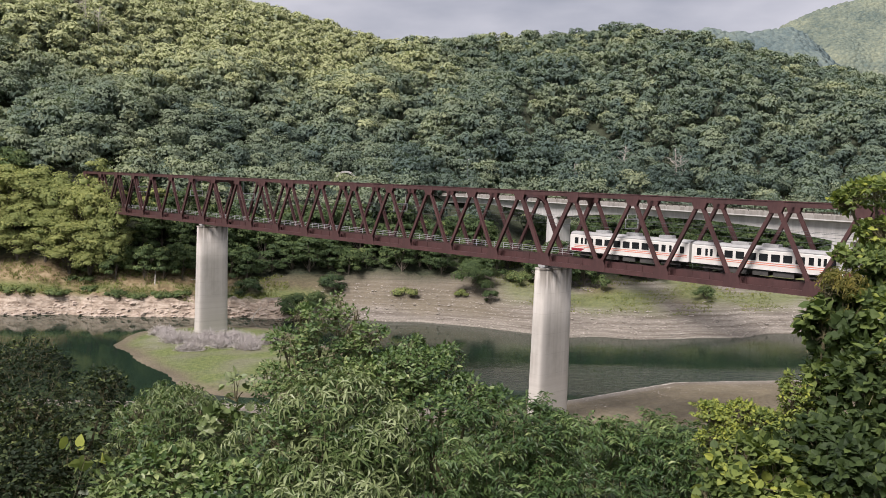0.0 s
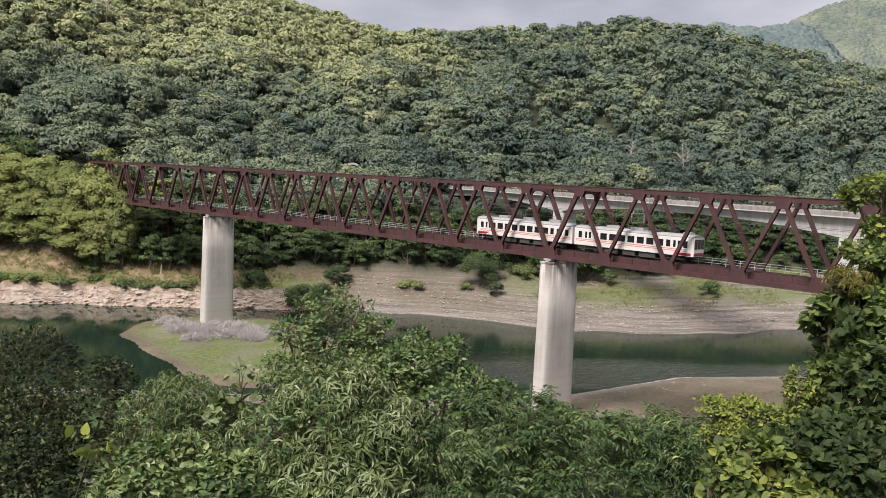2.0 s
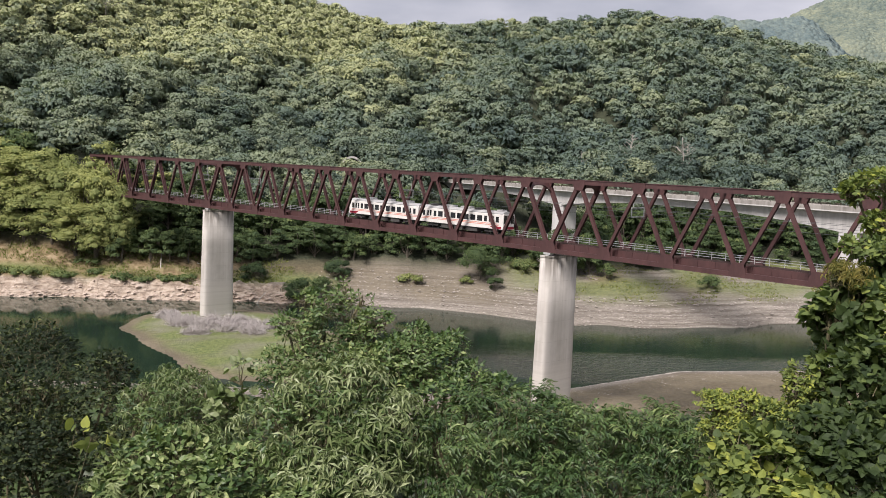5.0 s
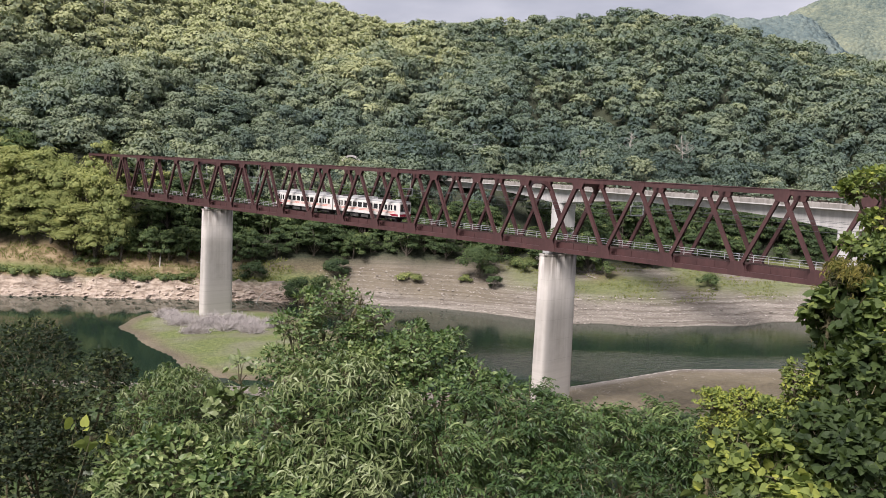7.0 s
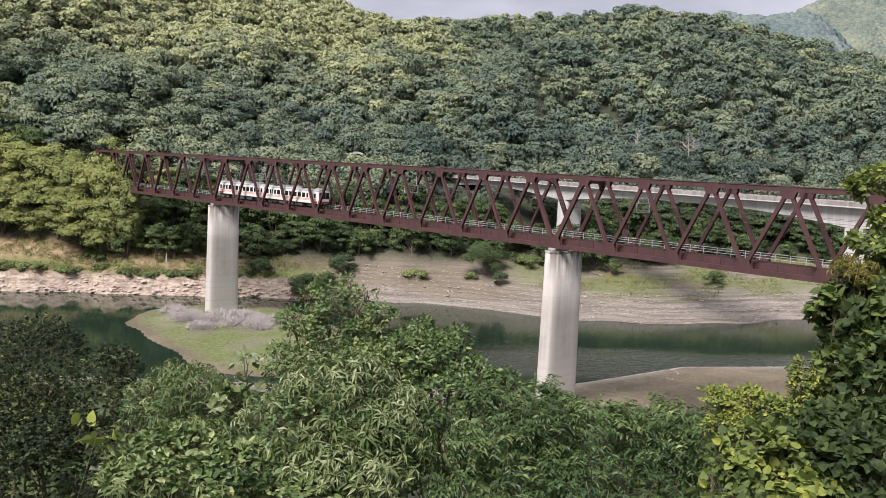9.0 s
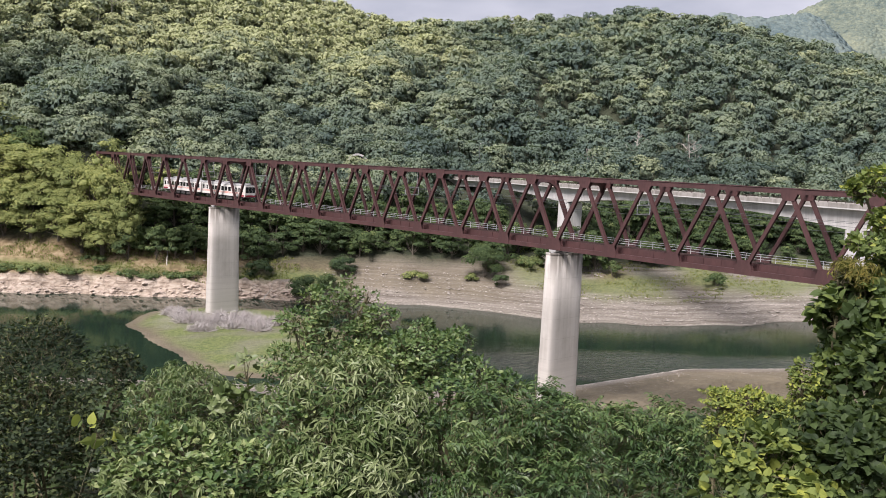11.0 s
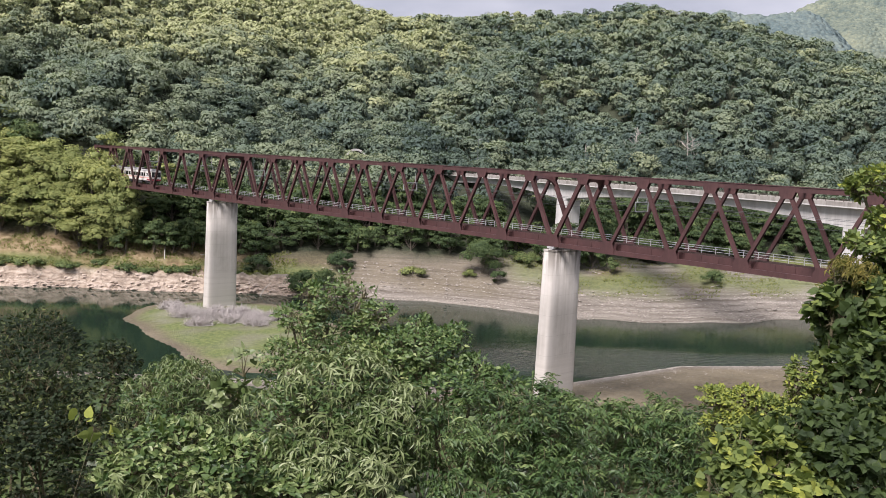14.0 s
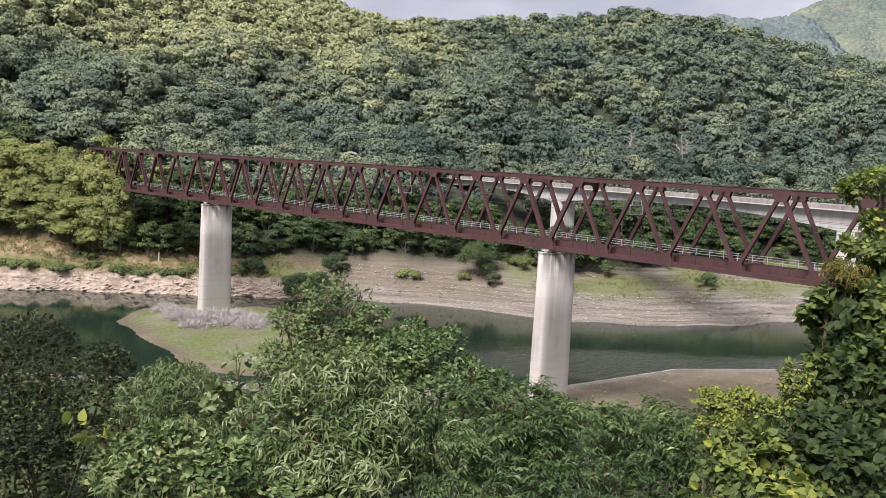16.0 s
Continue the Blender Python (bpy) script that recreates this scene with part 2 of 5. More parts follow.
def noise_shift(t, vec, scale, amount):
    """The place vec, shaken by noise."""
    n = node(t, "ShaderNodeTexNoise", Scale=scale, Detail=3.0)
    t.links.new(vec, n.inputs["Vector"])
    k = t.nodes.new("ShaderNodeVectorMath")
    k.operation = "MULTIPLY_ADD"
    k.inputs[1].default_value = (amount, amount, amount)
    t.links.new(n.outputs["Color"], k.inputs[0])
    t.links.new(vec, k.inputs[2])
    return k.outputs[0]


def ground_material():
    m, t, p = mat("lake_bank_soil", 0.9)
    pos = t.nodes.new("ShaderNodeTexCoord").outputs["Object"]
    strata = noise_tex(t, 1.0, 5, pos, (0.05, 0.05, 2.6))
    grit = noise_tex(t, 1.3, 6, pos)
    patch = noise_tex(t, 0.09, 4, pos)
    soil = ramp(t, strata, [(0.34, (0.13, 0.11, 0.09)), (0.5, (0.25, 0.225, 0.19)), (0.66, (0.37, 0.335, 0.29))])
    soil = mix(t, ramp(t, noise_tex(t, 2.6, 6, pos), [(0.42, (0.0, 0.0, 0.0)), (0.62, (0.75, 0.75, 0.75))]), soil, (0.17, 0.145, 0.115))
    green = ramp(t, grit, [(0.35, (0.09, 0.125, 0.035)), (0.65, (0.185, 0.21, 0.07))])
    brown = ramp(t, math_node(t, "ADD", math_node(t, "MULTIPLY", patch, 0.5), math_node(t, "MULTIPLY", grit, 0.5)), [(0.36, (0.085, 0.068, 0.038)), (0.64, (0.20, 0.165, 0.10))])
    soil = mix(t, attr(t, "brown"), soil, brown)
    tan = ramp(t, noise_tex(t, 0.5, 6, pos), [(0.36, (0.14, 0.10, 0.05)), (0.5, (0.255, 0.19, 0.10)), (0.64, (0.35, 0.275, 0.165))])
    soil = mix(t, attr(t, "tan"), soil, tan)
    cracks = node(t, "ShaderNodeTexVoronoi", Scale=0.30)
    cracks.feature = "DISTANCE_TO_EDGE"
    t.links.new(noise_shift(t, pos, 0.7, 2.6), cracks.inputs["Vector"])
    rock = ramp(t, noise_tex(t, 0.8, 6, pos, (0.5, 0.5, 1.6)), [(0.34, (0.22, 0.165, 0.12)), (0.5, (0.42, 0.34, 0.265)), (0.66, (0.56, 0.475, 0.39))])
    rock = mix(t, ramp(t, cracks.outputs["Distance"], [(0.0, (0.5, 0.5, 0.5)), (0.10, (0, 0, 0))]), rock, (0.13, 0.095, 0.07))
    soil = mix(t, attr(t, "rock"), soil, rock)
    soil = mix(t, attr(t, "grass"), soil, green)
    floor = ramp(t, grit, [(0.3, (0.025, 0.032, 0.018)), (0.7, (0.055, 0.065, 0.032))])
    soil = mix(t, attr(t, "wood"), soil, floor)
    t.links.new(soil, p.inputs["Base Color"])
    bump(t, p, math_node(t, "ADD", strata, grit), 1.0, 0.5)
    return m


M_GROUND = ground_material()
ground_me = quads_mesh("ground", ground_v, ground_q, M_GROUND, smooth=True)
_u = GY - np.interp(GX, SHORE[:, 0], SHORE[:, 1])
_bw = np.interp(GX, BANK[:, 0], BANK[:, 1])
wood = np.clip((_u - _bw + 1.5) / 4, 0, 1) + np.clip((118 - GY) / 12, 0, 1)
grass = np.clip((_u - 3.5) / 3, 0, 1) * np.clip((-26 - GX) / 8, 0, 1) * np.clip((13 - _u) / 4, 0, 1) * 0.9
grass += np.clip((GX - 14) / 7, 0, 1) * np.clip((_u - 10) / 9, 0, 1) * np.clip(0.6 + 0.6 * wobble(GX, GY, 20, 31), 0, 1) * 0.75
isl = (GY < np.interp(GX, SHORE[:, 0], SHORE[:, 1]) - 4) & (GX < 0) & (GY > 146) & (GZ > 0.16)
grass = np.where(isl, np.clip((GZ - 0.16) / 0.14, 0, 1) * np.clip(0.85 + 0.4 * wobble(GX, GY, 13, 61), 0.5, 1), grass)
brown = np.clip((_u - 9) / 5, 0, 1) * np.clip((-30 - GX) / 8, 0, 1)
brown += np.clip((GX - 20) / 10, 0, 1) * np.clip((_u - 16) / 10, 0, 1) * np.clip(0.3 - 0.9 * wobble(GX, GY, 26, 33), 0, 1)
brown += np.clip((np.interp(GX, NEAR[:, 0], NEAR[:, 1]) - GY - 1.0) / 3, 0, 1) * (GY > 116) * (GX > 0) * 0.85
brown += np.clip((_u - 2.5) / 3, 0, 1) * np.clip((GX + 50) / 6, 0, 1) * np.clip((26 - GX) / 16, 0, 1) * 0.55
# dark floor colour runs out before the tree line as shade under the crowns
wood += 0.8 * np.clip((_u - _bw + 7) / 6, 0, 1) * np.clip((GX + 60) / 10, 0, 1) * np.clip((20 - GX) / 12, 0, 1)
brown = np.where((GX < 0) & (GY > 144) & (GY < 214) & (GZ < 0.34), 0.8, brown)
west = np.clip((-54 - GX) / 8, 0, 1) * (_u > -3)
tan = west * np.clip((GZ - 3.6) / 0.8, 0, 1)
rock = np.clip((-30 - GX) / 10, 0, 1) * (_u > -3) * np.clip((5.0 - GZ) / 0.7, 0, 1) * np.clip((_u + 2) / 1, 0, 1)
grass = np.where(west > 0.5, grass * np.clip(0.35 + 1.1 * wobble(GX, GY, 13, 71), 0, 1) * np.clip((8.2 - GZ) / 1.5, 0, 1), grass)
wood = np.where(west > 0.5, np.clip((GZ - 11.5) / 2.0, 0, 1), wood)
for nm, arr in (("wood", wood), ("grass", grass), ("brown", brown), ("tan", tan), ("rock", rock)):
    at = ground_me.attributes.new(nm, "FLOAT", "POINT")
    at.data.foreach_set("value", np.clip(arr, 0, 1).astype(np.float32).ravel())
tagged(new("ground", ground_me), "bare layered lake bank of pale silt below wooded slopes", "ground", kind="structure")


def water_material():
    m, t, p = mat("lake_water", 0.06)
    pos = t.nodes.new("ShaderNodeTexCoord").outputs["Object"]
    p.inputs["Base Color"].default_value = (0.016, 0.031, 0.020, 1)
    p.inputs["IOR"].default_value = 1.33
    fine = noise_tex(t, 0.8, 4, pos, (0.6, 1.5, 1))
    sep = t.nodes.new("ShaderNodeSeparateXYZ")
    t.links.new(pos, sep.inputs[0])
    swell = noise_tex(t, 0.03, 3, pos, (0.5, 1.2, 1))
    reach = math_node(t, "DIVIDE", math_node(t, "ADD", sep.outputs["Y"], math_node(t, "MULTIPLY", swell, 34.0)), 300.0)
    band = ramp(t, reach, [(0.555, (0.05, 0.05, 0.05)), (0.575, (1, 1, 1)), (0.635, (1, 1, 1)), (0.675, (0.09, 0.09, 0.09))])
    band = math_node(t, "MULTIPLY", band, ramp(t, math_node(t, "DIVIDE", sep.outputs["X"], 100.0), [(0.0, (0.04, 0.04, 0.04)), (0.12, (1, 1, 1))]))
    bump(t, p, math_node(t, "MULTIPLY", fine, band), 1.0, 0.20)
    return m


wx, wy = axis([(-900, 900, 60)]), axis([(100, 300, 20)])
WX, WY = np.meshgrid(wx, wy)
wi, wj = np.meshgrid(np.arange(len(wx) - 1), np.arange(len(wy) - 1))
w0 = (wj * len(wx) + wi).ravel()
water_me = quads_mesh("water", np.stack([WX, WY, WX * 0], -1).reshape(-1, 3), np.stack([w0, w0 + 1, w0 + len(wx) + 1, w0 + len(wx)], -1), water_material())
tagged(new("water", water_me), "dark green still lake water with rippled bands", "water", kind="structure")


# ---------------------------------------------------------------- trees
def rand_dirs(r, n, up=0.0):
    d = r.normal(size=(n, 3))
    d[:, 2] += up
    return d / np.linalg.norm(d, axis=1)[:, None]


def unit(v):
    return v / (np.linalg.norm(v, axis=1)[:, None] + 1e-9)


def sprays(r, centres, normals, length, width, jitter=0.45):
    """One three-cornered leaf spray per centre, facing roughly along its normal."""
    n = len(centres)
    nn = unit(normals + jitter * r.normal(size=(n, 3)))
    a = unit(np.cross(nn, r.normal(size=(n, 3))))
    b = np.cross(nn, a)
    ln, wd = length * r.uniform(0.6, 1.3, (n, 1)), width * r.uniform(0.6, 1.3, (n, 1))
    return np.stack([centres - a * ln * 0.5, centres + a * ln * 0.35 - b * wd * 0.5, centres + a * ln * 0.3 + b * wd * 0.5], 1).reshape(-1, 3)


def blob(r, c, q, squash=0.75, fine=1):
    bm = bmesh.new()
    bmesh.ops.create_icosphere(bm, subdivisions=fine, radius=1)
    v = np.array([p.co[:] for p in bm.verts])
    f = np.array([[p.index for p in fc.verts] for fc in bm.faces])
    bm.free()
    v = v * q * np.array([1, 1, squash]) * r.uniform(0.8, 1.15, (len(v), 1)) + c
    return v, f


def crown(r, radius, tall, lobes, per_lobe, size, flat=0.72):
    """A crown of leafy lobes: spray corners with rounded normals, lobe centres and radii. Base at z = 0."""
    dirs = rand_dirs(r, lobes, 0.55)
    dirs[:, 2] = np.where(dirs[:, 2] < -0.45, -dirs[:, 2], dirs[:, 2])
    cen = dirs * np.array([radius, radius, tall * 0.62]) * r.uniform(0.55, 0.9, (lobes, 1)) + np.array([0, 0, tall * 0.42])
    rad = radius * r.uniform(0.26, 0.42, lobes)
    out, nor = [], []
    for c, q, e in zip(cen, rad, dirs):
        d = rand_dirs(r, per_lobe, 0.6)
        d[:, 2] = np.where(d[:, 2] < -0.5, -0.6 * d[:, 2], d[:, 2])
        out.append(sprays(r, c + d * q * np.array([1.1, 1.1, flat]) * r.uniform(0.9, 1.1, (per_lobe, 1)), d + np.array([0, 0, 0.5]), size, size * 0.8, 0.35))
        nor.append(np.repeat(unit(0.6 * d + 0.55 * e + np.array([0, 0, 0.15]) + 0.2 * r.normal(size=(per_lobe, 3))), 3, 0))
    return np.concatenate(out), np.concatenate(nor), cen, rad


def lobed(r, cen, rad, grow, flat=0.72, up=0.15):
    """Rounded inner leaf masses, one per lobe, with smooth normals."""
    vs, ns, fs, off = [], [], [], 0
    for c, q in zip(cen, rad):
        v, f = blob(r, c, q * grow, flat)
        vs.append(v)
        ns.append(unit(unit(v - c) + np.array([0, 0, up])))
        fs.append(f + off)
        off += len(v)
    return np.concatenate(vs), np.concatenate(ns), np.concatenate(fs)


rng = np.random.RandomState(7)


def forest_kind(lobes, per_lobe, size, fill, big):
    """One far tree: its sprays, and ragged larger leaf masses inside that close the crown."""
    radius, tall = rng.uniform(5.2, 6.6), rng.uniform(6.5, 9.0)
    v, n = crown(rng, radius, tall, lobes, per_lobe, size, 0.55)[:2]
    d = rand_dirs(rng, fill, 0.5)
    d[:, 2] = np.maximum(d[:, 2], -0.75)
    inner = sprays(rng, d * np.array([radius, radius, tall * 0.62]) * rng.uniform(0.5, 0.86, (fill, 1)) + np.array([0, 0, tall * 0.34]), d, big, big * 0.85, 0.3)
    return v, n, inner, np.repeat(unit(d + 0.3 * rng.normal(size=(fill, 3))), 3, 0)


KINDS = [[forest_kind(*how) for _ in range(8)] for how in ((20, 44, 0.92, 150, 1.6), (16, 34, 1.2, 90, 2.0), (12, 25, 1.55, 44, 2.6))]


def build_forest(spots, sizes, tints, name, label):
    """All far trees of a wooded slope in one mesh of leaf masses and sprays, with inner leaves below, tinted darker as
    crown shade.
    """
    vs, ns, tn, cv, cn, ct = [], [], [], [], [], []
    for (x, y, z), s, tt in zip(spots, sizes, tints):
        a = rng.uniform(0, math.tau)
        rot = np.array([[math.cos(a), -math.sin(a), 0], [math.sin(a), math.cos(a), 0], [0, 0, 1]])
        v, n, iv, n2 = KINDS[0 if y < 330 else 1 if y < 400 else 2][rng.randint(8)]
        grow = np.array([s, s, s * rng.uniform(0.9, 1.2)])
        vs.append(v @ rot.T * grow + (x, y, z))
        ns.append(n @ rot.T)
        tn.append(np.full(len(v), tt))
        cv.append(iv @ rot.T * grow + (x, y, z))
        cn.append(n2 @ rot.T)
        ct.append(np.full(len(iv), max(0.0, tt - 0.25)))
    v, c = np.concatenate(vs), np.concatenate(cv)
    ob = new(name, quads_mesh(name, v, np.arange(len(v)).reshape(-1, 3), M_FOREST, np.concatenate(tn), normals=np.concatenate(ns)))
    tagged(ob, label, "forest", kind="stuff")
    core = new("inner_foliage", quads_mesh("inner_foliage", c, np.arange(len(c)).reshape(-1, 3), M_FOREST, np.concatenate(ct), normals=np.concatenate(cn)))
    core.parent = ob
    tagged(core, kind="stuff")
    return ob


def scatter(x0, x1, y0, y1, step, keep):
    xs, ys = np.meshgrid(np.arange(x0, x1, step), np.arange(y0, y1, step * 0.87))
    xs = xs + (np.arange(xs.shape[0])[:, None] % 2) * step / 2
    xs, ys = xs + rng.uniform(-0.36, 0.36, xs.shape) * step, ys + rng.uniform(-0.36, 0.36, ys.shape) * step
    xs, ys = xs.ravel(), ys.ravel()
    ok = keep(xs, ys)
    return xs[ok], ys[ok]


def road_line(y):
    return 81 + (y - 175) * (34 - 81) / (250 - 175)


def on_hill(x, y):
    u = y - np.interp(x, SHORE[:, 0], SHORE[:, 1])
    bw = np.interp(x, BANK[:, 0], BANK[:, 1])
    seen = np.abs(x - 0.01 * y) < y * 0.545 + 14                 # the valley side that faces the lake
    rail = (np.abs((x + 106) * 0.7068 + (y - 252) * 0.7074) < 5) & ((x + 106) * -0.7074 + (y - 252) * 0.7068 < 3)
    road = (np.abs(x - road_line(y)) < 9) & (y < 296)
    arch = (np.abs(x + 36) < 6) & (y > 294) & (y < 316)
    return (u > bw + 19) & seen & (y < 566) & ~rail & ~road & ~arch


fx, fy = scatter(-340, 345, 235, 566, 8.3, on_hill)
ex, ey = scatter(-340, -20, 240, 500, 9.5, on_hill)          # the steep part stands denser
fx, fy = np.concatenate([fx, ex]), np.concatenate([fy, ey])
fz = height(fx, fy)
# height and left terms raise the tint for sunlight on the upper left slope
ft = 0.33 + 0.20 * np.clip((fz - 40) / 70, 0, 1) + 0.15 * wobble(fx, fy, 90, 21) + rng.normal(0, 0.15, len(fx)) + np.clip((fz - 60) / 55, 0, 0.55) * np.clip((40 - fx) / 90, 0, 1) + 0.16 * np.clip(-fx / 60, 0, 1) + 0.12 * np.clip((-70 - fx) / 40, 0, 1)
ft = ft + 0.20 * ((fx > road_line(fy) + 8) & (fx < road_line(fy) + 28) & (fy < 330))     # lighter scrub along the road
fs = rng.uniform(0.62, 1.10, len(fx))
under = (fx > -0.03 * fy) & (fx < road_line(fy) + 9) & (fy < 298)       # scrub kept low below the road
fs = np.where(under, np.minimum(fs, np.maximum(0.35, (31.0 - fz) / 10)), fs)
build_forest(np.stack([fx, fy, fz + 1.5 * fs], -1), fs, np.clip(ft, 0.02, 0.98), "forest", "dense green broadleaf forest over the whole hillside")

# ---------------------------------------------------------------- railway bridge
PANEL, TALL, WIDE = 10.1186, 10.3246, 5.3723
B_C = (17.526, 131.823, 26.516)          # middle of the bottom chords over the near pier
B_TURN = 135.03
K0, K1 = -7, 17
bridge = thing("railway_bridge", pose(*B_C, 0, 0, B_TURN), "long brown-red steel truss railway bridge on tall concrete piers", "bridge")


def bx(k):
    return k * PANEL


for side in (1, -1):
    y = side * WIDE / 2
    m = Mesh()
    m.box(((bx(K0) + bx(K1)) / 2, y, -0.15), (bx(K1) - bx(K0), 0.5, 0.62))
    m.box(((bx(K0) + bx(K1)) / 2, y, -0.44), (bx(K1) - bx(K0), 0.62, 0.06))
    part("bottom_chord", m, M_STEEL, bridge)
    m = Mesh()
    m.box(((bx(K0 + .5) + bx(K1 - .5)) / 2, y, TALL), (bx(K1 - .5) - bx(K0 + .5), 0.5, 0.62))
    m.box(((bx(K0 + .5) + bx(K1 - .5)) / 2, y, TALL + 0.33), (bx(K1 - .5) - bx(K0 + .5), 0.66, 0.05))
    part("top_chord", m, M_STEEL, bridge)
    dia = None
    gus = gust = None
    for k in range(K0, K1):
        for a, b in ((k, k + 0.5), (k + 1, k + 0.5)):
            heavy = a in (0, 10)
            w = 0.62 if heavy else 0.46
            part("diagonal", Mesh().h_beam((bx(a), y, 0), (bx(b), y, TALL), 0.46, w, 0.05), M_STEEL, bridge)
    for k in range(K0, K1 + 1):
        wide = 1.25 if k in (0, 10) else 1.0
        if gus is None or wide > 1:
            g = Mesh()
            for e in (-0.27, 0.27):
                g.prism([(-1.15 * wide, -0.42), (1.15 * wide, -0.42), (1.15 * wide, 0.35), (0.75 * wide, 1.35), (-0.75 * wide, 1.35), (-1.15 * wide, 0.35)], e - 0.02, e + 0.02)
            gm = g.data("gusset_plate", M_STEEL)
            if wide == 1:
                gus = gm
        else:
            gm = gus
        ob = part("gusset_plate", gm, M_STEEL, bridge)
        ob.location = (bx(k), y, 0)
    for k in range(K0, K1):
        if gust is None:
            g = Mesh()
            for e in (-0.27, 0.27):
                g.prism([(-1.05, 0.36), (1.05, 0.36), (1.05, -0.3), (0.7, -1.15), (-0.7, -1.15), (-1.05, -0.3)], e - 0.02, e + 0.02)
            gust = g.data("gusset_plate", M_STEEL)
        ob = part("gusset_plate", gust, M_STEEL, bridge)
        ob.location = (bx(k + .5), y, TALL)

# floor: cross beams, stringers, sleepers, rails
beam = Mesh().h_beam((0, -WIDE / 2, 0.15), (0, WIDE / 2, 0.15), 1.1, 0.4, 0.05, (0, 0, 1)).data("floor_beam", M_STEEL)
for k in range(K0, K1 + 1):
    ob = part("floor_beam", beam, M_STEEL, bridge)
    ob.location = (bx(k), 0, 0)
for y in (-0.85, 0.85):
    m = Mesh().box(((bx(K0) + bx(K1)) / 2, y, 0.22), (bx(K1) - bx(K0), 0.05, 0.96))
    for z in (-0.26, 0.68):
        m.box(((bx(K0) + bx(K1)) / 2, y, z), (bx(K1) - bx(K0), 0.32, 0.05))
    n = int((bx(K1) - bx(K0)) / 1.6)
    for i in range(n):
        m.box((bx(K0) + 0.8 + i * 1.6, y + 0.09 * (1 if y > 0 else -1), 0.21), (0.03, 0.14, 0.88))
    part("stringer", m, M_STEEL, bridge)
for y in (-1.38, 1.38):
    m = Mesh().box(((bx(K0) + bx(K1)) / 2, y, 0.46), (bx(K1) - bx(K0), 0.03, 1.04))
    for i in range(int((bx(K1) - bx(K0)) / 2.53)):
        m.box((bx(K0) + 1.26 + i * 2.53, y + 0.05 * (1 if y > 0 else -1), 0.46), (0.05, 0.08, 0.98))
    part("edge_plate", m, M_STEEL, bridge)
sleeper = Mesh().box((0, 0, 0.80), (0.24, 2.5, 0.2)).data("sleeper", M_SLEEPER)
far_sleepers = Mesh()
for i in range(int((bx(K1) - bx(K0)) / 0.62)):
    if i < 300:
        part("sleeper", sleeper, M_SLEEPER, bridge).location = (bx(K0) + 0.3 + i * 0.62, 0, 0)
    else:
        far_sleepers.box((bx(K0) + 0.3 + i * 0.62, 0, 0.80), (0.24, 2.5, 0.2))
tagged(part("sleeper_run", far_sleepers, M_SLEEPER, bridge, "dark timber sleepers"), kind="stuff")
for y in (-0.567, 0.567):
    part("rail", Mesh().box(((bx(K0) + bx(K1)) / 2, y, 0.97), (bx(K1) - bx(K0), 0.07, 0.15)), M_STEEL_IN, bridge)
# walkway with its railing on the far side
wy0 = -1.95
part("walkway", Mesh().box(((bx(K0) + bx(K1)) / 2, wy0, 0.72), (bx(K1) - bx(K0), 0.95, 0.06)), M_GALV, bridge, "grey grating walkway")
rl = Mesh()
for z in (1.2, 1.55, 1.85):
    rl.box(((bx(K0) + bx(K1)) / 2, wy0 - 0.42, z), (bx(K1) - bx(K0), 0.06, 0.06))
rail_ob = part("railing", rl, M_GALV, bridge, "pale grey walkway railing")
post = Mesh().box((0, 0, 1.3), (0.07, 0.07, 1.15)).data("railing_post", M_GALV)
for i in range(int((bx(K1) - bx(K0)) / 2.02)):
    ob = part("railing_post", post, M_GALV, rail_ob)
    ob.location = (bx(K0) + 0.3 + i * 2.0237, wy0 - 0.42, 0)

# top bracing: struts at each upper node, crossed bars between, portals over the piers and ends
strut = Mesh().h_beam((0, -WIDE / 2, TALL), (0, WIDE / 2, TALL), 0.34, 0.3, 0.04, (0, 0, 1)).data("strut", M_STEEL)
for k in range(K0, K1):
    ob = part("strut", strut, M_STEEL, bridge)
    ob.location = (bx(k + .5), 0, 0)
brace = Mesh()
brace.plate((0, -WIDE / 2, TALL + 0.05), (PANEL, WIDE / 2, TALL + 0.05), 0.2, 0.16)
brace.plate((0, WIDE / 2, TALL - 0.12), (PANEL, -WIDE / 2, TALL - 0.12), 0.2, 0.16)
brace = brace.data("top_bracing", M_STEEL)
for k in range(K0, K1 - 1):
    ob = part("top_bracing", brace, M_STEEL, bridge)
    ob.location = (bx(k + .5), 0, 0)
low = Mesh().plate((0, -WIDE / 2, -0.3), (PANEL, WIDE / 2, -0.3), 0.18, 0.14).plate((0, WIDE / 2, -0.4), (PANEL, -WIDE / 2, -0.4), 0.18, 0.14).data("bottom_bracing", M_STEEL)
for k in range(K0, K1):
    ob = part("bottom_bracing", low, M_STEEL, bridge)
    ob.location = (bx(k), 0, 0)


def portal():
    """An arched sway frame between the two trusses, in the plane of its diagonals."""
    m = Mesh()
    hw = WIDE / 2 - 0.25
    pts = []
    for i in range(13):
        a = i / 12 * math.pi
        c = math.cos(a)
        pts.append((-hw * c, -1.75 + 1.25 * (1 - abs(c) ** 3)))
    for (a, za), (b, zb) in zip(pts, pts[1:]):
        m.add([(-0.12, a, za), (-0.12, b, zb), (-0.12, b, 0), (-0.12, a, 0), (0.12, a, za), (0.12, b, zb), (0.12, b, 0), (0.12, a, 0)],
              [(0, 1, 2, 3), (7, 6, 5, 4), (0, 4, 5, 1), (3, 2, 6, 7)])
    return m.data("portal", M_STEEL)


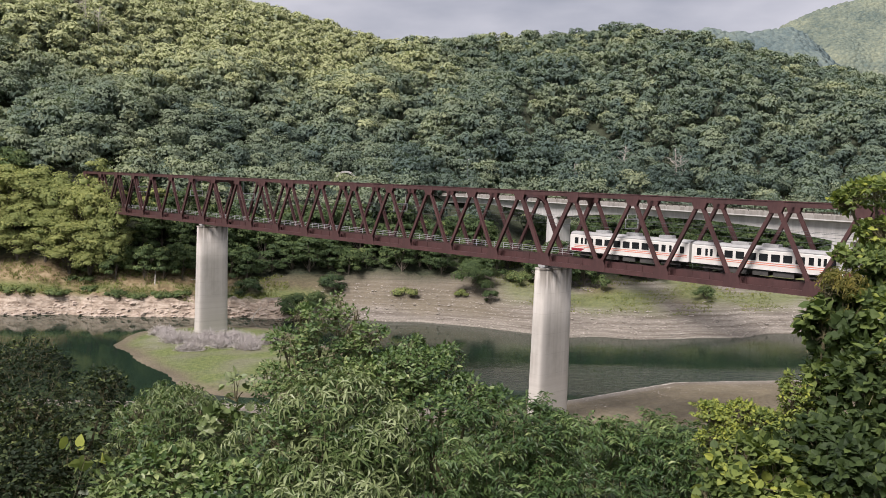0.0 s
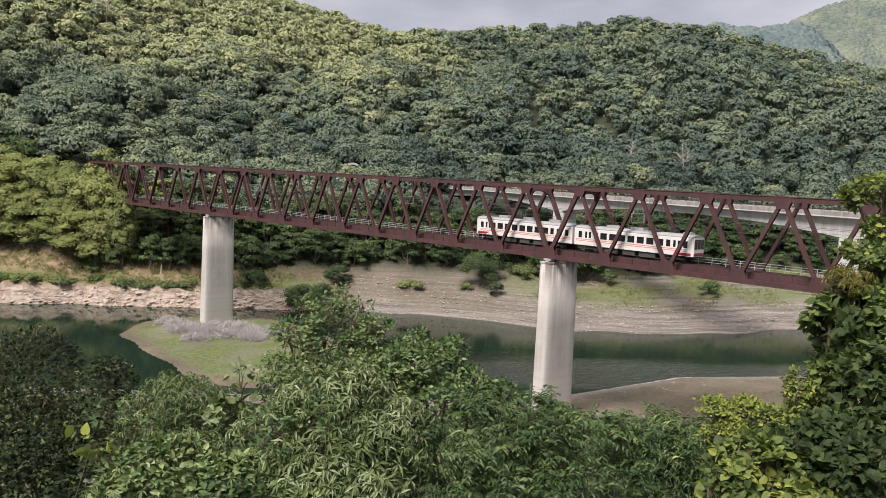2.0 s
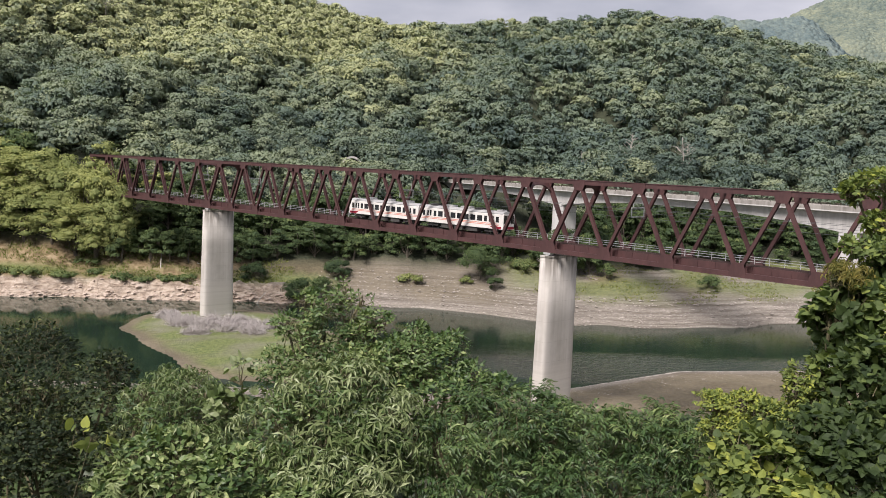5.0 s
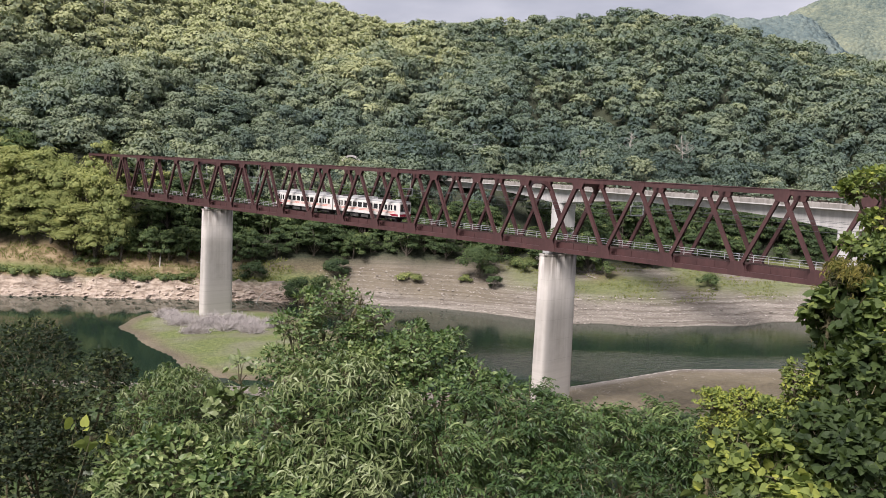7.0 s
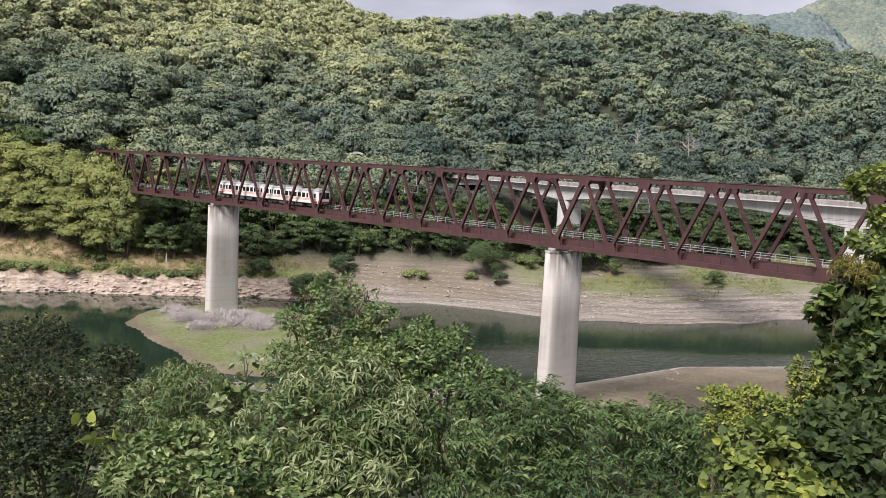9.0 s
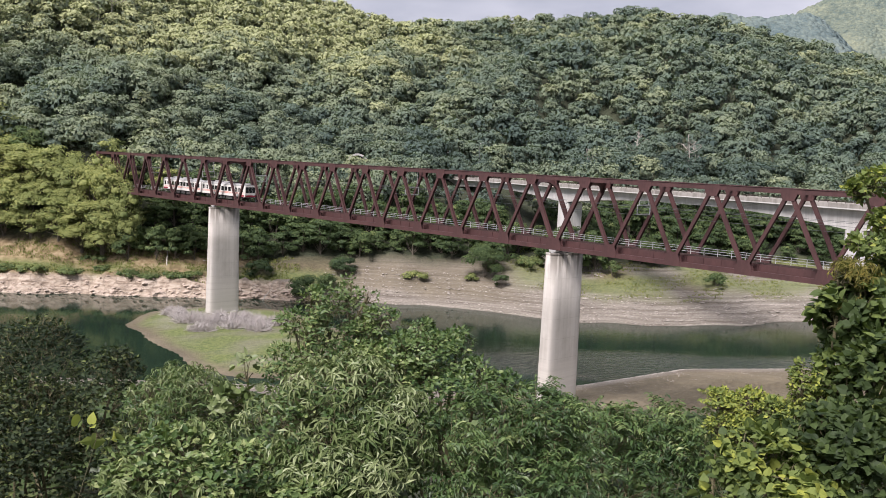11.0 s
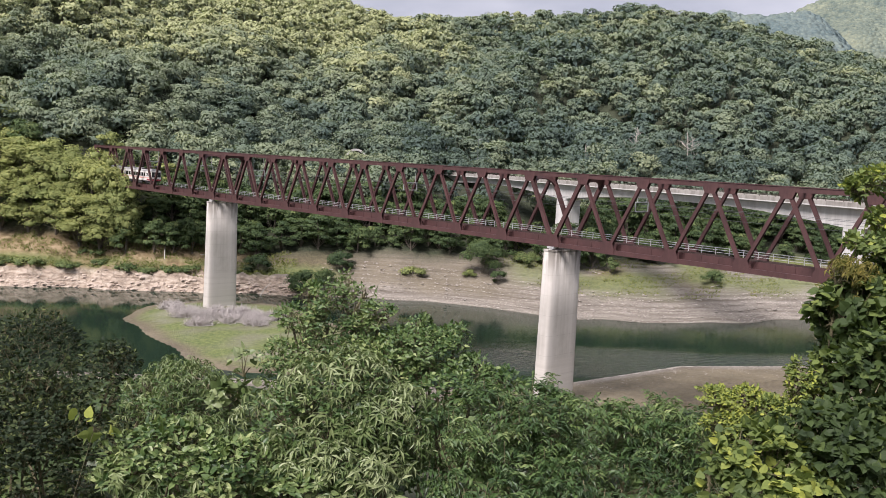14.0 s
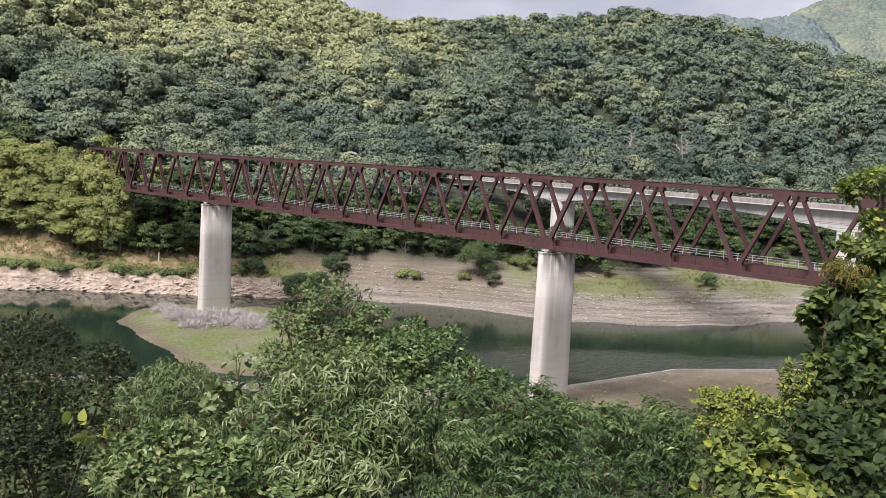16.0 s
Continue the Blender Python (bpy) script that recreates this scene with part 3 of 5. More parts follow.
pm = portal()
lean = math.degrees(math.atan2(PANEL / 2, TALL))
for k, s in ((0, 1), (0, -1), (10, 1), (10, -1), (K0, 1), (K1, -1)):
    ob = part("portal", pm, M_STEEL, bridge)
    ob.matrix_basis = pose(bx(k) + s * (PANEL / 2 - 0.12), 0, TALL - 0.3, 0, s * lean, 0)

# overhead wire: contact wire, carrier wire, droppers, square hangers
wires = Mesh()
for y, z in ((0.0, 5.75), (0.0, 6.5), (-1.9, 7.0), (1.9, 7.0)):
    wires.box(((bx(K0) + bx(K1)) / 2, y, z), (bx(K1) - bx(K0), 0.04, 0.04))
part("overhead_wire", wires, M_WIRE, bridge)
hang = Mesh()
for y in (-1.6, 1.6):
    hang.box((0, y, 6.55), (0.12, 0.12, 1.3))
for z in (5.9, 7.2):
    hang.box((0, 0, z), (0.12, 3.3, 0.14))
for y in (-1.2, 1.2):
    hang.box((0, y, 8.75), (0.06, 0.06, 3.0))
hang = hang.data("wire_hanger", M_GALV)
for k in (-6.5, -1.33, 3.5, 8.5, 10.75, 13.5):
    ob = part("wire_hanger", hang, M_GALV, bridge, "pale square overhead wire hanger")
    ob.location = (bx(k), 0, 0)
for k in (0, 10):
    for y in (-WIDE / 2, WIDE / 2):
        m = Mesh().box((0, 0, -0.62), (1.3, 0.9, 0.3), bev=0.05).box((0, 0, -0.95), (0.7, 0.7, 0.5), bev=0.1)
        ob = part("bearing", m, M_GALV, bridge, "pale grey bridge bearing")
        ob.location = (bx(k), y, 0)


def concrete(name, base, dark, water_mark=None):
    m, t, p = mat(name, 0.95)
    p.inputs["Specular IOR Level"].default_value = 0.15
    pos = t.nodes.new("ShaderNodeTexCoord").outputs["Object"]
    streak = noise_tex(t, 1.0, 5, pos, (0.9, 0.9, 0.05))
    cloud = noise_tex(t, 0.35, 5, pos)
    c = ramp(t, math_node(t, "ADD", math_node(t, "MULTIPLY", streak, 0.6), math_node(t, "MULTIPLY", cloud, 0.4)), [(0.38, dark), (0.58, base)])
    if water_mark:
        sep = t.nodes.new("ShaderNodeSeparateXYZ")
        t.links.new(pos, sep.inputs[0])
        lines = noise_tex(t, 1.0, 3, pos, (0.02, 0.02, 1.1))
        z = math_node(t, "ADD", sep.outputs["Z"], math_node(t, "MULTIPLY", lines, 2.0))
        wet = ramp(t, math_node(t, "DIVIDE", z, 40.0), [(0.0, (0.95, 0.95, 0.95)), (water_mark / 40, (0.8, 0.8, 0.8)), (water_mark / 40 + 0.03, (0, 0, 0))])
        c = mix(t, wet, c, mix(t, lines, tuple(v * 1.25 for v in base), dark))
        joint = ramp(t, math_node(t, "FRACT", math_node(t, "DIVIDE", sep.outputs["Z"], 3.1), 0.0), [(0.0, (0.45, 0.45, 0.45)), (0.018, (0.0, 0.0, 0.0))])
        c = mix(t, joint, c, (0.22, 0.20, 0.17))
        stain = noise_tex(t, 1.0, 3, pos, (0.9, 0.9, 0.10))
        top = ramp(t, math_node(t, "DIVIDE", sep.outputs["Z"], 40.0), [(0.52, (0, 0, 0)), (0.63, (0.8, 0.8, 0.8))])
        c = mix(t, math_node(t, "MULTIPLY", top, ramp(t, stain, [(0.46, (0, 0, 0)), (0.58, (1, 1, 1))])), c, (0.09, 0.08, 0.065))
    t.links.new(c, p.inputs["Base Color"])
    bump(t, p, cloud, 0.15, 0.05)
    return m


M_MOSS = speckled("mossy_concrete", (0.055, 0.065, 0.045), (0.14, 0.14, 0.11), 0.7, 0.9)
M_PIER = concrete("pier_concrete", (0.52, 0.495, 0.455), (0.41, 0.385, 0.345), 9.0)
M_ROAD = concrete("viaduct_concrete", (0.58, 0.57, 0.55), (0.44, 0.43, 0.41))
M_PARAPET = concrete("weathered_parapet_concrete", (0.36, 0.34, 0.31), (0.20, 0.185, 0.165))


def pier(k, rx, ry, z0, label):
    """A tall pier with rounded ends, slightly wider below, and a capping slab."""
    c = Matrix.Translation(B_C) @ pose(0, 0, 0, 0, 0, B_TURN) @ Vector((bx(k), 0, 0))
    th = thing("bridge_pier", pose(c.x, c.y, 0, 0, 0, B_TURN), label, "pier", "piers of the railway bridge")
    top = B_C[2] - 1.2
    n = 64

    def ring(z, g):
        out = []
        for i in range(n):
            a = i / n * math.tau
            ca, sa = math.cos(a), math.sin(a)
            out.append((rx * g * math.copysign(abs(ca) ** 0.32, ca), ry * g * math.copysign(abs(sa) ** 0.42, sa), z))
        return out
    zs = [z0, z0 + 4, z0 + 9, z0 + 14, z0 + 19, top]
    m = Mesh()
    vs = [p for z in zs for p in ring(z, 1 + (top - z) * 0.0035)]
    fs = [(j * n + i, j * n + (i + 1) % n, (j + 1) * n + (i + 1) % n, (j + 1) * n + i) for j in range(len(zs) - 1) for i in range(n)]
    m.add(vs, fs + [tuple((len(zs) - 1) * n + i for i in range(n))])
    ob = part("shaft", m, M_PIER, th)
    me = ob.data
    me.polygons.foreach_set("use_smooth", [len(p.vertices) == 4 for p in me.polygons])
    cap = Mesh().add(ring(top, 1.02) + ring(top + 0.25, 1.02), [(i, (i + 1) % n, n + (i + 1) % n, n + i) for i in range(n)] + [tuple(range(n, 2 * n)), tuple(range(n))])
    part("cap", cap, M_PIER, th, "stained pier cap")
    return th


pier(0, 1.22, 3.55, -3, "tall rounded concrete bridge pier with dark streaks at the top")
pier(10, 1.25, 3.65, -2, "tall pale concrete bridge pier standing on the mud island")
for k, z in ((K0, 8), (K1, 8)):
    c = Matrix.Translation(B_C) @ pose(0, 0, 0, 0, 0, B_TURN) @ Vector((bx(k), 0, 0))
    ob = part("abutment", Mesh().box((1.6 if k > 0 else -1.6, 0, B_C[2] - 1.0 - z / 2 - 2), (5, 7.5, z + 4), bev=0.1), M_PIER)
    ob.matrix_basis = pose(c.x, c.y, 0, 0, 0, B_TURN)
    tagged(ob, "concrete abutment under the bridge end", "abutment", kind="structure")

tp = Mesh()
for y in (-3.9, 3.9):
    tp.box((0, y, 3.0), (3.0, 2.6, 9.0))
tp.box((0, 0, 7.9), (3.0, 10.4, 2.2)).box((0, 0, 9.15), (3.4, 10.8, 0.35))
ob = part("tunnel_portal", tp, M_MOSS)
ob.matrix_basis = Matrix.Translation(B_C) @ pose(0, 0, 0, 0, 0, B_TURN) @ pose(bx(K1) + 6.5, 0, 0)
tagged(ob, "mossy dark concrete railway tunnel portal behind trees", "tunnel", kind="structure")

# ---------------------------------------------------------------- road viaduct behind
R_DIR = Vector((-47, 75, 0)).normalized()
R_TURN = math.degrees(math.atan2(R_DIR.y, R_DIR.x))
R_TOP = 34.3
viaduct = thing("road_viaduct", pose(81, 175, 0, 0, 0, R_TURN), "pale concrete box girder road viaduct with haunched spans", "viaduct")
SUP = [-84.0, -2.4, 88.5, 166.0]


def girder_depth(s):
    d = 2.0
    for p in SUP:
        d = max(d, 4.5 - 2.5 * (1 - max(0.0, 1 - abs(s - p) / 38) ** 1.9))
    return d


ss = [SUP[0] + i * (SUP[-1] - SUP[0]) / 100 for i in range(101)]
g = Mesh()
rings = []
for s in ss:
    z1 = R_TOP - 1.15
    z0 = z1 - girder_depth(s)
    rings += [(s, -2.9, z0), (s, 2.9, z0), (s, 3.1, z1 - 0.5), (s, 4.6, z1 - 0.25), (s, 4.6, z1), (s, -4.6, z1), (s, -4.6, z1 - 0.25), (s, -3.1, z1 - 0.5)]
g.add(rings, [(i * 8 + k, i * 8 + (k + 1) % 8, i * 8 + 8 + (k + 1) % 8, i * 8 + 8 + k) for i in range(100) for k in range(8)] + [tuple(range(8)), tuple(range(807, 799, -1))])
part("box_girder", g, M_ROAD, viaduct)
for y in (-4.48, 4.48):
    part("parapet", Mesh().box(((SUP[0] + SUP[-1]) / 2, y, R_TOP - 0.72), (SUP[-1] - SUP[0], 0.25, 0.85)), M_PARAPET, viaduct)
    r = Mesh().box(((SUP[0] + SUP[-1]) / 2, y, R_TOP + 0.05), (SUP[-1] - SUP[0], 0.08, 0.08))
    for i in range(124):
        r.box((SUP[0] + 1 + i * 2.0, y, R_TOP - 0.13), (0.07, 0.07, 0.36))
    part("guard_rail", r, M_STEEL_IN, viaduct, "dark guard rail on the parapet")
for s in SUP[1:3]:
    base = float(height(*(Vector((81, 175)) + Vector((R_DIR.x, R_DIR.y)) * s))) - 2
    base = min(base, 20)
    z1 = R_TOP - 1.15 - 4.4
    part("pier", Mesh().box((s, 0, (base + z1) / 2), (4.7, 5.8, z1 - base), bev=0.5), M_ROAD, viaduct)

# ---------------------------------------------------------------- train
M_BODY = speckled("cream_white_body_paint", (0.66, 0.64, 0.60), (0.74, 0.72, 0.68), 0.8, 0.35, strength=0.03)
M_RED = speckled("crimson_body_paint", (0.24, 0.010, 0.028), (0.31, 0.016, 0.036), 0.8, 0.4, strength=0.03)
M_ORANGE = speckled("orange_stripe_paint", (0.66, 0.22, 0.15), (0.72, 0.27, 0.19), 0.8, 0.4, strength=0.03)
M_GLASS = speckled("dark_window_glass", (0.010, 0.012, 0.014), (0.02, 0.022, 0.025), 0.5, 0.08, strength=0.0)
M_ROOF = speckled("grey_train_roof", (0.30, 0.30, 0.30), (0.42, 0.42, 0.41), 0.8, 0.7)
M_UNDER = speckled("train_underframe", (0.03, 0.03, 0.03), (0.08, 0.075, 0.07), 1.2, 0.8)
CAR = 19.6


def railcar(label, kit):
    """One coach, its middle over the rails at z = 0; its cab is at +x."""
    th = thing("railcar", Matrix(), label, "train", "cars of the train")
    h, w = CAR / 2, 1.42
    sec = [(-w, 1.0), (w, 1.0), (w, 3.35), (w - 0.10, 3.55), (-w + 0.10, 3.55), (-w, 3.35)]
    m = Mesh()
    ends = [(-h, 1.0), (h - 0.35, 1.0), (h, 0.94)]
    vs = [(x, y * g, z) for x, g in ends for y, z in sec]
    m.add(vs, [(i * 6 + k, i * 6 + (k + 1) % 6, i * 6 + 6 + (k + 1) % 6, i * 6 + 6 + k) for i in range(2) for k in range(6)] + [tuple(range(5, -1, -1)), tuple(range(12, 18))])
    part("body", m, M_BODY, th)
    r = Mesh()
    arc = [(-w + 0.08, 3.552)] + [(math.cos(a) * (w - 0.08), 3.552 + math.sin(a) * 0.36) for a in (2.75, 2.3, 1.57, 0.84, 0.39)] + [(w - 0.08, 3.552)]
    n = len(arc)
    r.add([(x, y, z) for x in (-h + 0.05, h - 0.1) for y, z in arc], [(k, k + 1, n + k + 1, n + k) for k in range(n - 1)] + [tuple(range(n)), tuple(range(2 * n - 1, n - 1, -1)), (0, n, 2 * n - 1, n - 1)])
    part("roof", r, M_ROOF, th)
    for x, ln, ht, mt, lb in kit:
        part("air_conditioner", Mesh().box((x, 0, 3.86 + ht / 2), (ln, 1.5, ht), bev=0.2), mt, th, lb)
    part("roof_edge", Mesh().box((0, 1.36, 3.52), (CAR - 0.3, 0.1, 0.1)).box((0, -1.36, 3.52), (CAR - 0.3, 0.1, 0.1)), M_ROOF, th, "grey rain gutter")
    win = {}

    def pane(x, z, ln, ht, y):
        key = (ln, ht)
        if key not in win:
            win[key] = Mesh().box((0, 0, 0), (ln, 0.03, ht)).data("window", M_GLASS)
        ob = part("window", win[key], M_GLASS, th)
        ob.location = (x, y, z)
    for s in (1, -1):
        y = s * (w + 0.008)
        for x in (-4.62, -3.08, -1.54, 0.0, 1.54, 3.08, 4.62):
            pane(x, 2.56, 1.12, 0.92, y)
        for x in (-8.75, 8.55):
            pane(x, 2.56, 0.62, 0.92, y)
        for x in (-5.95, 5.95):
            pane(x, 2.56, 0.62, 0.92, y)
        for x in (-7.35, 7.25):
            door = part("door", Mesh().box((x, y, 2.1), (1.3, 0.012, 1.95)), M_BODY, th)
            for e in (-0.34, 0.34):
                ob = part("door_window", Mesh().box((x + e, y + s * 0.006, 2.56), (0.36, 0.03, 0.92)), M_GLASS, door)
        for z, hh in ((1.86, 0.09), (1.64, 0.09)):
            part("stripe", Mesh().box((-0.3, y + s * 0.004, z), (CAR - 1.2, 0.012, hh)), M_ORANGE, th, "orange stripe")
        za, zb = 1.06, 1.44
        m = Mesh().add([(h - 2.1, y + s * 0.012, za), (h - 0.38, y + s * 0.012, za), (h - 0.38, y + s * 0.012, zb), (h - 2.9, y + s * 0.012, zb),
                        (h - 2.1, y - s * 0.02, za), (h - 0.38, y - s * 0.02, za), (h - 0.38, y - s * 0.02, zb), (h - 2.9, y - s * 0.02, zb)],
                       [(0, 1, 2, 3), (7, 6, 5, 4), (0, 4, 5, 1), (1, 5, 6, 2), (2, 6, 7, 3), (3, 7, 4, 0)])
        part("red_panel", m, M_RED, th, "red lower panel")
    part("front_skirt", Mesh().box((h + 0.006, 0, 1.26), (0.03, 2.62, 0.44)), M_RED, th, "red front band")
    for y in (-0.84, 0.0, 0.84):
        part("windscreen", Mesh().box((h + 0.006, y, 2.62), (0.03, 0.76, 1.3)), M_GLASS, th)
    for y in (-0.95, 0.95):
        part("headlight", Mesh().box((h + 0.02, y, 1.52), (0.05, 0.4, 0.2), bev=0.02), M_GALV, th, "round headlight in a pale surround")
    part("end_door_window", Mesh().box((-h - 0.006, 0, 2.5), (0.03, 0.6, 0.9)), M_GLASS, th)
    part("coupler", Mesh().box((-h - 0.1, 0, 0.85), (0.5, 0.35, 0.3)), M_UNDER, th)
    part("gangway", Mesh().box((-h - 0.1, 0, 2.1), (0.22, 1.1, 2.1)), M_UNDER, th, "dark gangway bellows")
    u = Mesh()
    u.box((0, 0, 0.9), (CAR - 0.6, 2.2, 0.22))
    for x, ln in ((-3.4, 2.4), (-0.4, 2.0), (2.6, 2.6)):
        u.box((x, 0, 0.55), (ln, 2.4, 0.6))
    part("underframe", u, M_UNDER, th)
    bog = Mesh()
    for s in (-1, 1):
        bog.box((0, s * 0.95, 0.55), (2.9, 0.16, 0.24))
        bog.box((0, s * 0.95, 0.72), (0.7, 0.2, 0.3))
    bog = bog.data("bogie", M_UNDER)
    whl = Mesh()
    n = 18
    for s in (-1, 1):
        whl.tube([(0, s * 0.52, 0), (0, s * 0.64, 0)], 0.43, n)
    whl.tube([(0, -0.55, 0), (0, 0.55, 0)], 0.08, 6)
    whl = whl.data("wheel", M_UNDER)
    for x in (-6.9, 6.9):
        b = part("bogie", bog, M_UNDER, th)
        b.location = (x, 0, 0)
        for e in (-1.05, 1.05):
            ob = part("wheelset", whl, M_UNDER, b)
            ob.location = (e, 0, 0.43)
    return th


PALE, DARKKIT = "pale roof air conditioner", "dark roof equipment box"
car_lead = railcar("cream white railcar with orange stripes and a red nose", ((-5.6, 2.0, 0.40, M_GALV, PALE), (-0.4, 2.0, 0.40, M_GALV, PALE), (4.8, 2.0, 0.40, M_GALV, PALE)))
car_tail = railcar("cream white railcar with orange stripes and raised pantograph", ((-7.2, 1.6, 0.28, M_UNDER, DARKKIT), (-3.6, 2.4, 0.34, M_ROOF, DARKKIT), (0.4, 2.2, 0.34, M_ROOF, DARKKIT), (3.4, 1.4, 0.30, M_UNDER, DARKKIT), (8.2, 1.2, 0.26, M_ROOF, DARKKIT)))
pan = Mesh()
for y in (-0.5, 0.5):
    pan.tube([(6.2, y, 4.25), (7.4, y * 0.7, 4.75), (6.4, y, 5.08)], 0.035, 4)
pan.box((6.4, 0, 5.1), (0.12, 1.7, 0.05))
part("pantograph", pan, M_WIRE, car_tail)

# ---------------------------------------------------------------- trees on the far bank
M_BANKLEAF = leaf_mat("bank_tree_leaves", [(0.0, (0.036, 0.062, 0.038)), (0.4, (0.095, 0.140, 0.058)), (0.75, (0.245, 0.285, 0.105)), (1.0, (0.41, 0.425, 0.15))], 0.6, 0.15, 0.25, grain=2.2, chance=0.18)


def limb(m, r, base, tip, r0, r1, bend=0.15, n=5):
    base, tip = Vector(base), Vector(tip)
    side = Vector(r.normal(size=3)) * (tip - base).length * bend
    pts = [base.lerp(tip, i / 4) + side * math.sin(i / 4 * math.pi) for i in range(5)]
    m.tube(pts, [r0 + (r1 - r0) * i / 4 for i in range(5)], n)


def bank_tree(seed, tall, radius, lobes, per_lobe, leaf, tint, label, material=None, skirt=True, flat=0.5):
    """A broadleaf tree: tapered trunk, limbs to each leafy lobe, leaf sprays."""
    r = np.random.RandomState(seed)
    th = thing("tree", Matrix(), label, "tree", "trees along the far bank")
    stem = tall * 0.10
    cv, nv, cen, rad = crown(r, radius, tall - stem, lobes, per_lobe, leaf, flat)
    if skirt:
        low_v, low_n, low_c, low_r = crown(r, radius * 1.05, tall * 0.45, lobes // 2, per_lobe, leaf, flat)
        cv, nv, cen, rad = np.concatenate([cv, low_v]), np.concatenate([nv, low_n]), np.concatenate([cen, low_c]), np.concatenate([rad, low_r])
        lobes += lobes // 2
    cv[:, 2] += stem
    cen = cen + np.array([0, 0, stem])
    m = Mesh()
    limb(m, r, (0, 0, -1.0), (r.normal() * 0.3, r.normal() * 0.3, tall * 0.72), 0.024 * tall, 0.008 * tall, 0.03, 7)
    for c in cen[::3]:
        limb(m, r, (0, 0, stem * r.uniform(0.8, 1.6)), c, 0.008 * tall, 0.02, 0.08, 4)
    part("trunk", m, M_BARK, th)
    lobe_t = np.repeat(r.normal(0, 0.08, lobes), per_lobe * 3)
    tt = np.clip(tint + lobe_t + np.repeat(r.normal(0, 0.06, lobes * per_lobe), 3), 0, 1)
    part("crown", quads_mesh("crown", cv, np.arange(len(cv)).reshape(-1, 3), material or M_BANKLEAF, tt, normals=nv), None, th)
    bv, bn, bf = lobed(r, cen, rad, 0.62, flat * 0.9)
    # lower tint inside stands for the shade between the sprays
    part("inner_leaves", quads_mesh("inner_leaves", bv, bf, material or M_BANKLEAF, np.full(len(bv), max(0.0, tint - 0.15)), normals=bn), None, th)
    return th


# tints carry light too: high for the sunlit trees, low for the shaded one
models = [bank_tree(100 + i, tl, rd, 18, 82, 0.56, tn, lb) for i, (tl, rd, tn, lb) in enumerate((
    (11.0, 4.6, 0.88, "bright green broadleaf tree on the lake bank"), (9.5, 4.2, 1.0, "yellow-green broadleaf tree on the lake bank"),
    (12.0, 4.8, 0.30, "dark green broadleaf tree on the lake bank"), (10.0, 4.4, 0.22, "deep green shaded tree above the bank"),
    (7.5, 3.8, 0.50, "low spreading green tree at the bank edge"), (8.5, 4.0, 0.38, "mid green rounded tree on the bank")))]
tx, ty = scatter(-175, 165, 225, 290, 6.0, lambda x, y: np.ones(len(x), bool))
used = set()
for x, y in zip(tx, ty):
    u = y - np.interp(x, SHORE[:, 0], SHORE[:, 1])
    bw = np.interp(x, BANK[:, 0], BANK[:, 1])
    along = (x + 106) * -0.7074 + (y - 252) * 0.7068
    rail = abs((x + 106) * 0.7068 + (y - 252) * 0.7074) < 5.0 and along < 10
    road = abs(x - road_line(y)) < 8.5
    z = float(height(x, y))
    if not (bw - 2.5 < u < bw + 21) or (rail and z > 24.3) or abs(x) > y * 0.58 + 10:
        continue
    bright = x < -84
    k = rng.choice([0, 1, 4, 5] if bright else [2, 3, 5, 2, 3, 5])
    s = rng.uniform(0.85, 1.25) * (1.15 if bright else 1.0)
    if road:
        k, s = 4, 0.5
    if -0.03 * y < x < road_line(y) + 9:
        s = min(s, max(0.35, (29.0 - z) / 11.5))
    if u < bw + 5:
        s *= 0.8
    if rail:
        k, s = 4, min(s, max(0.28, (25.3 - z) / 8.6))
    if bright and not rail and abs((x + 106) * 0.7068 + (y - 252) * 0.7074) < 8.5:
        s *= 0.75
    m = pose(x, y, float(height(x, y)) - 1.1, 0, 0, rng.uniform(0, 360)) @ Matrix.Diagonal((s, s, s * rng.uniform(0.9, 1.15), 1))
    if k in used:
        t = copy_thing(models[k], Matrix())
    else:
        t = models[k]
        used.add(k)
    t.matrix_basis = m
# sunlight on this tall group is put into its high leaf tints
tall_models = [bank_tree(120, 24.0, 6.4, 46, 120, 0.56, 1.0, "tall yellow-green broadleaf tree before the bridge end", flat=0.8),
               bank_tree(121, 20.0, 5.8, 40, 120, 0.56, 0.90, "tall fresh green broadleaf tree before the bridge end", flat=0.8)]
used_tall = set()
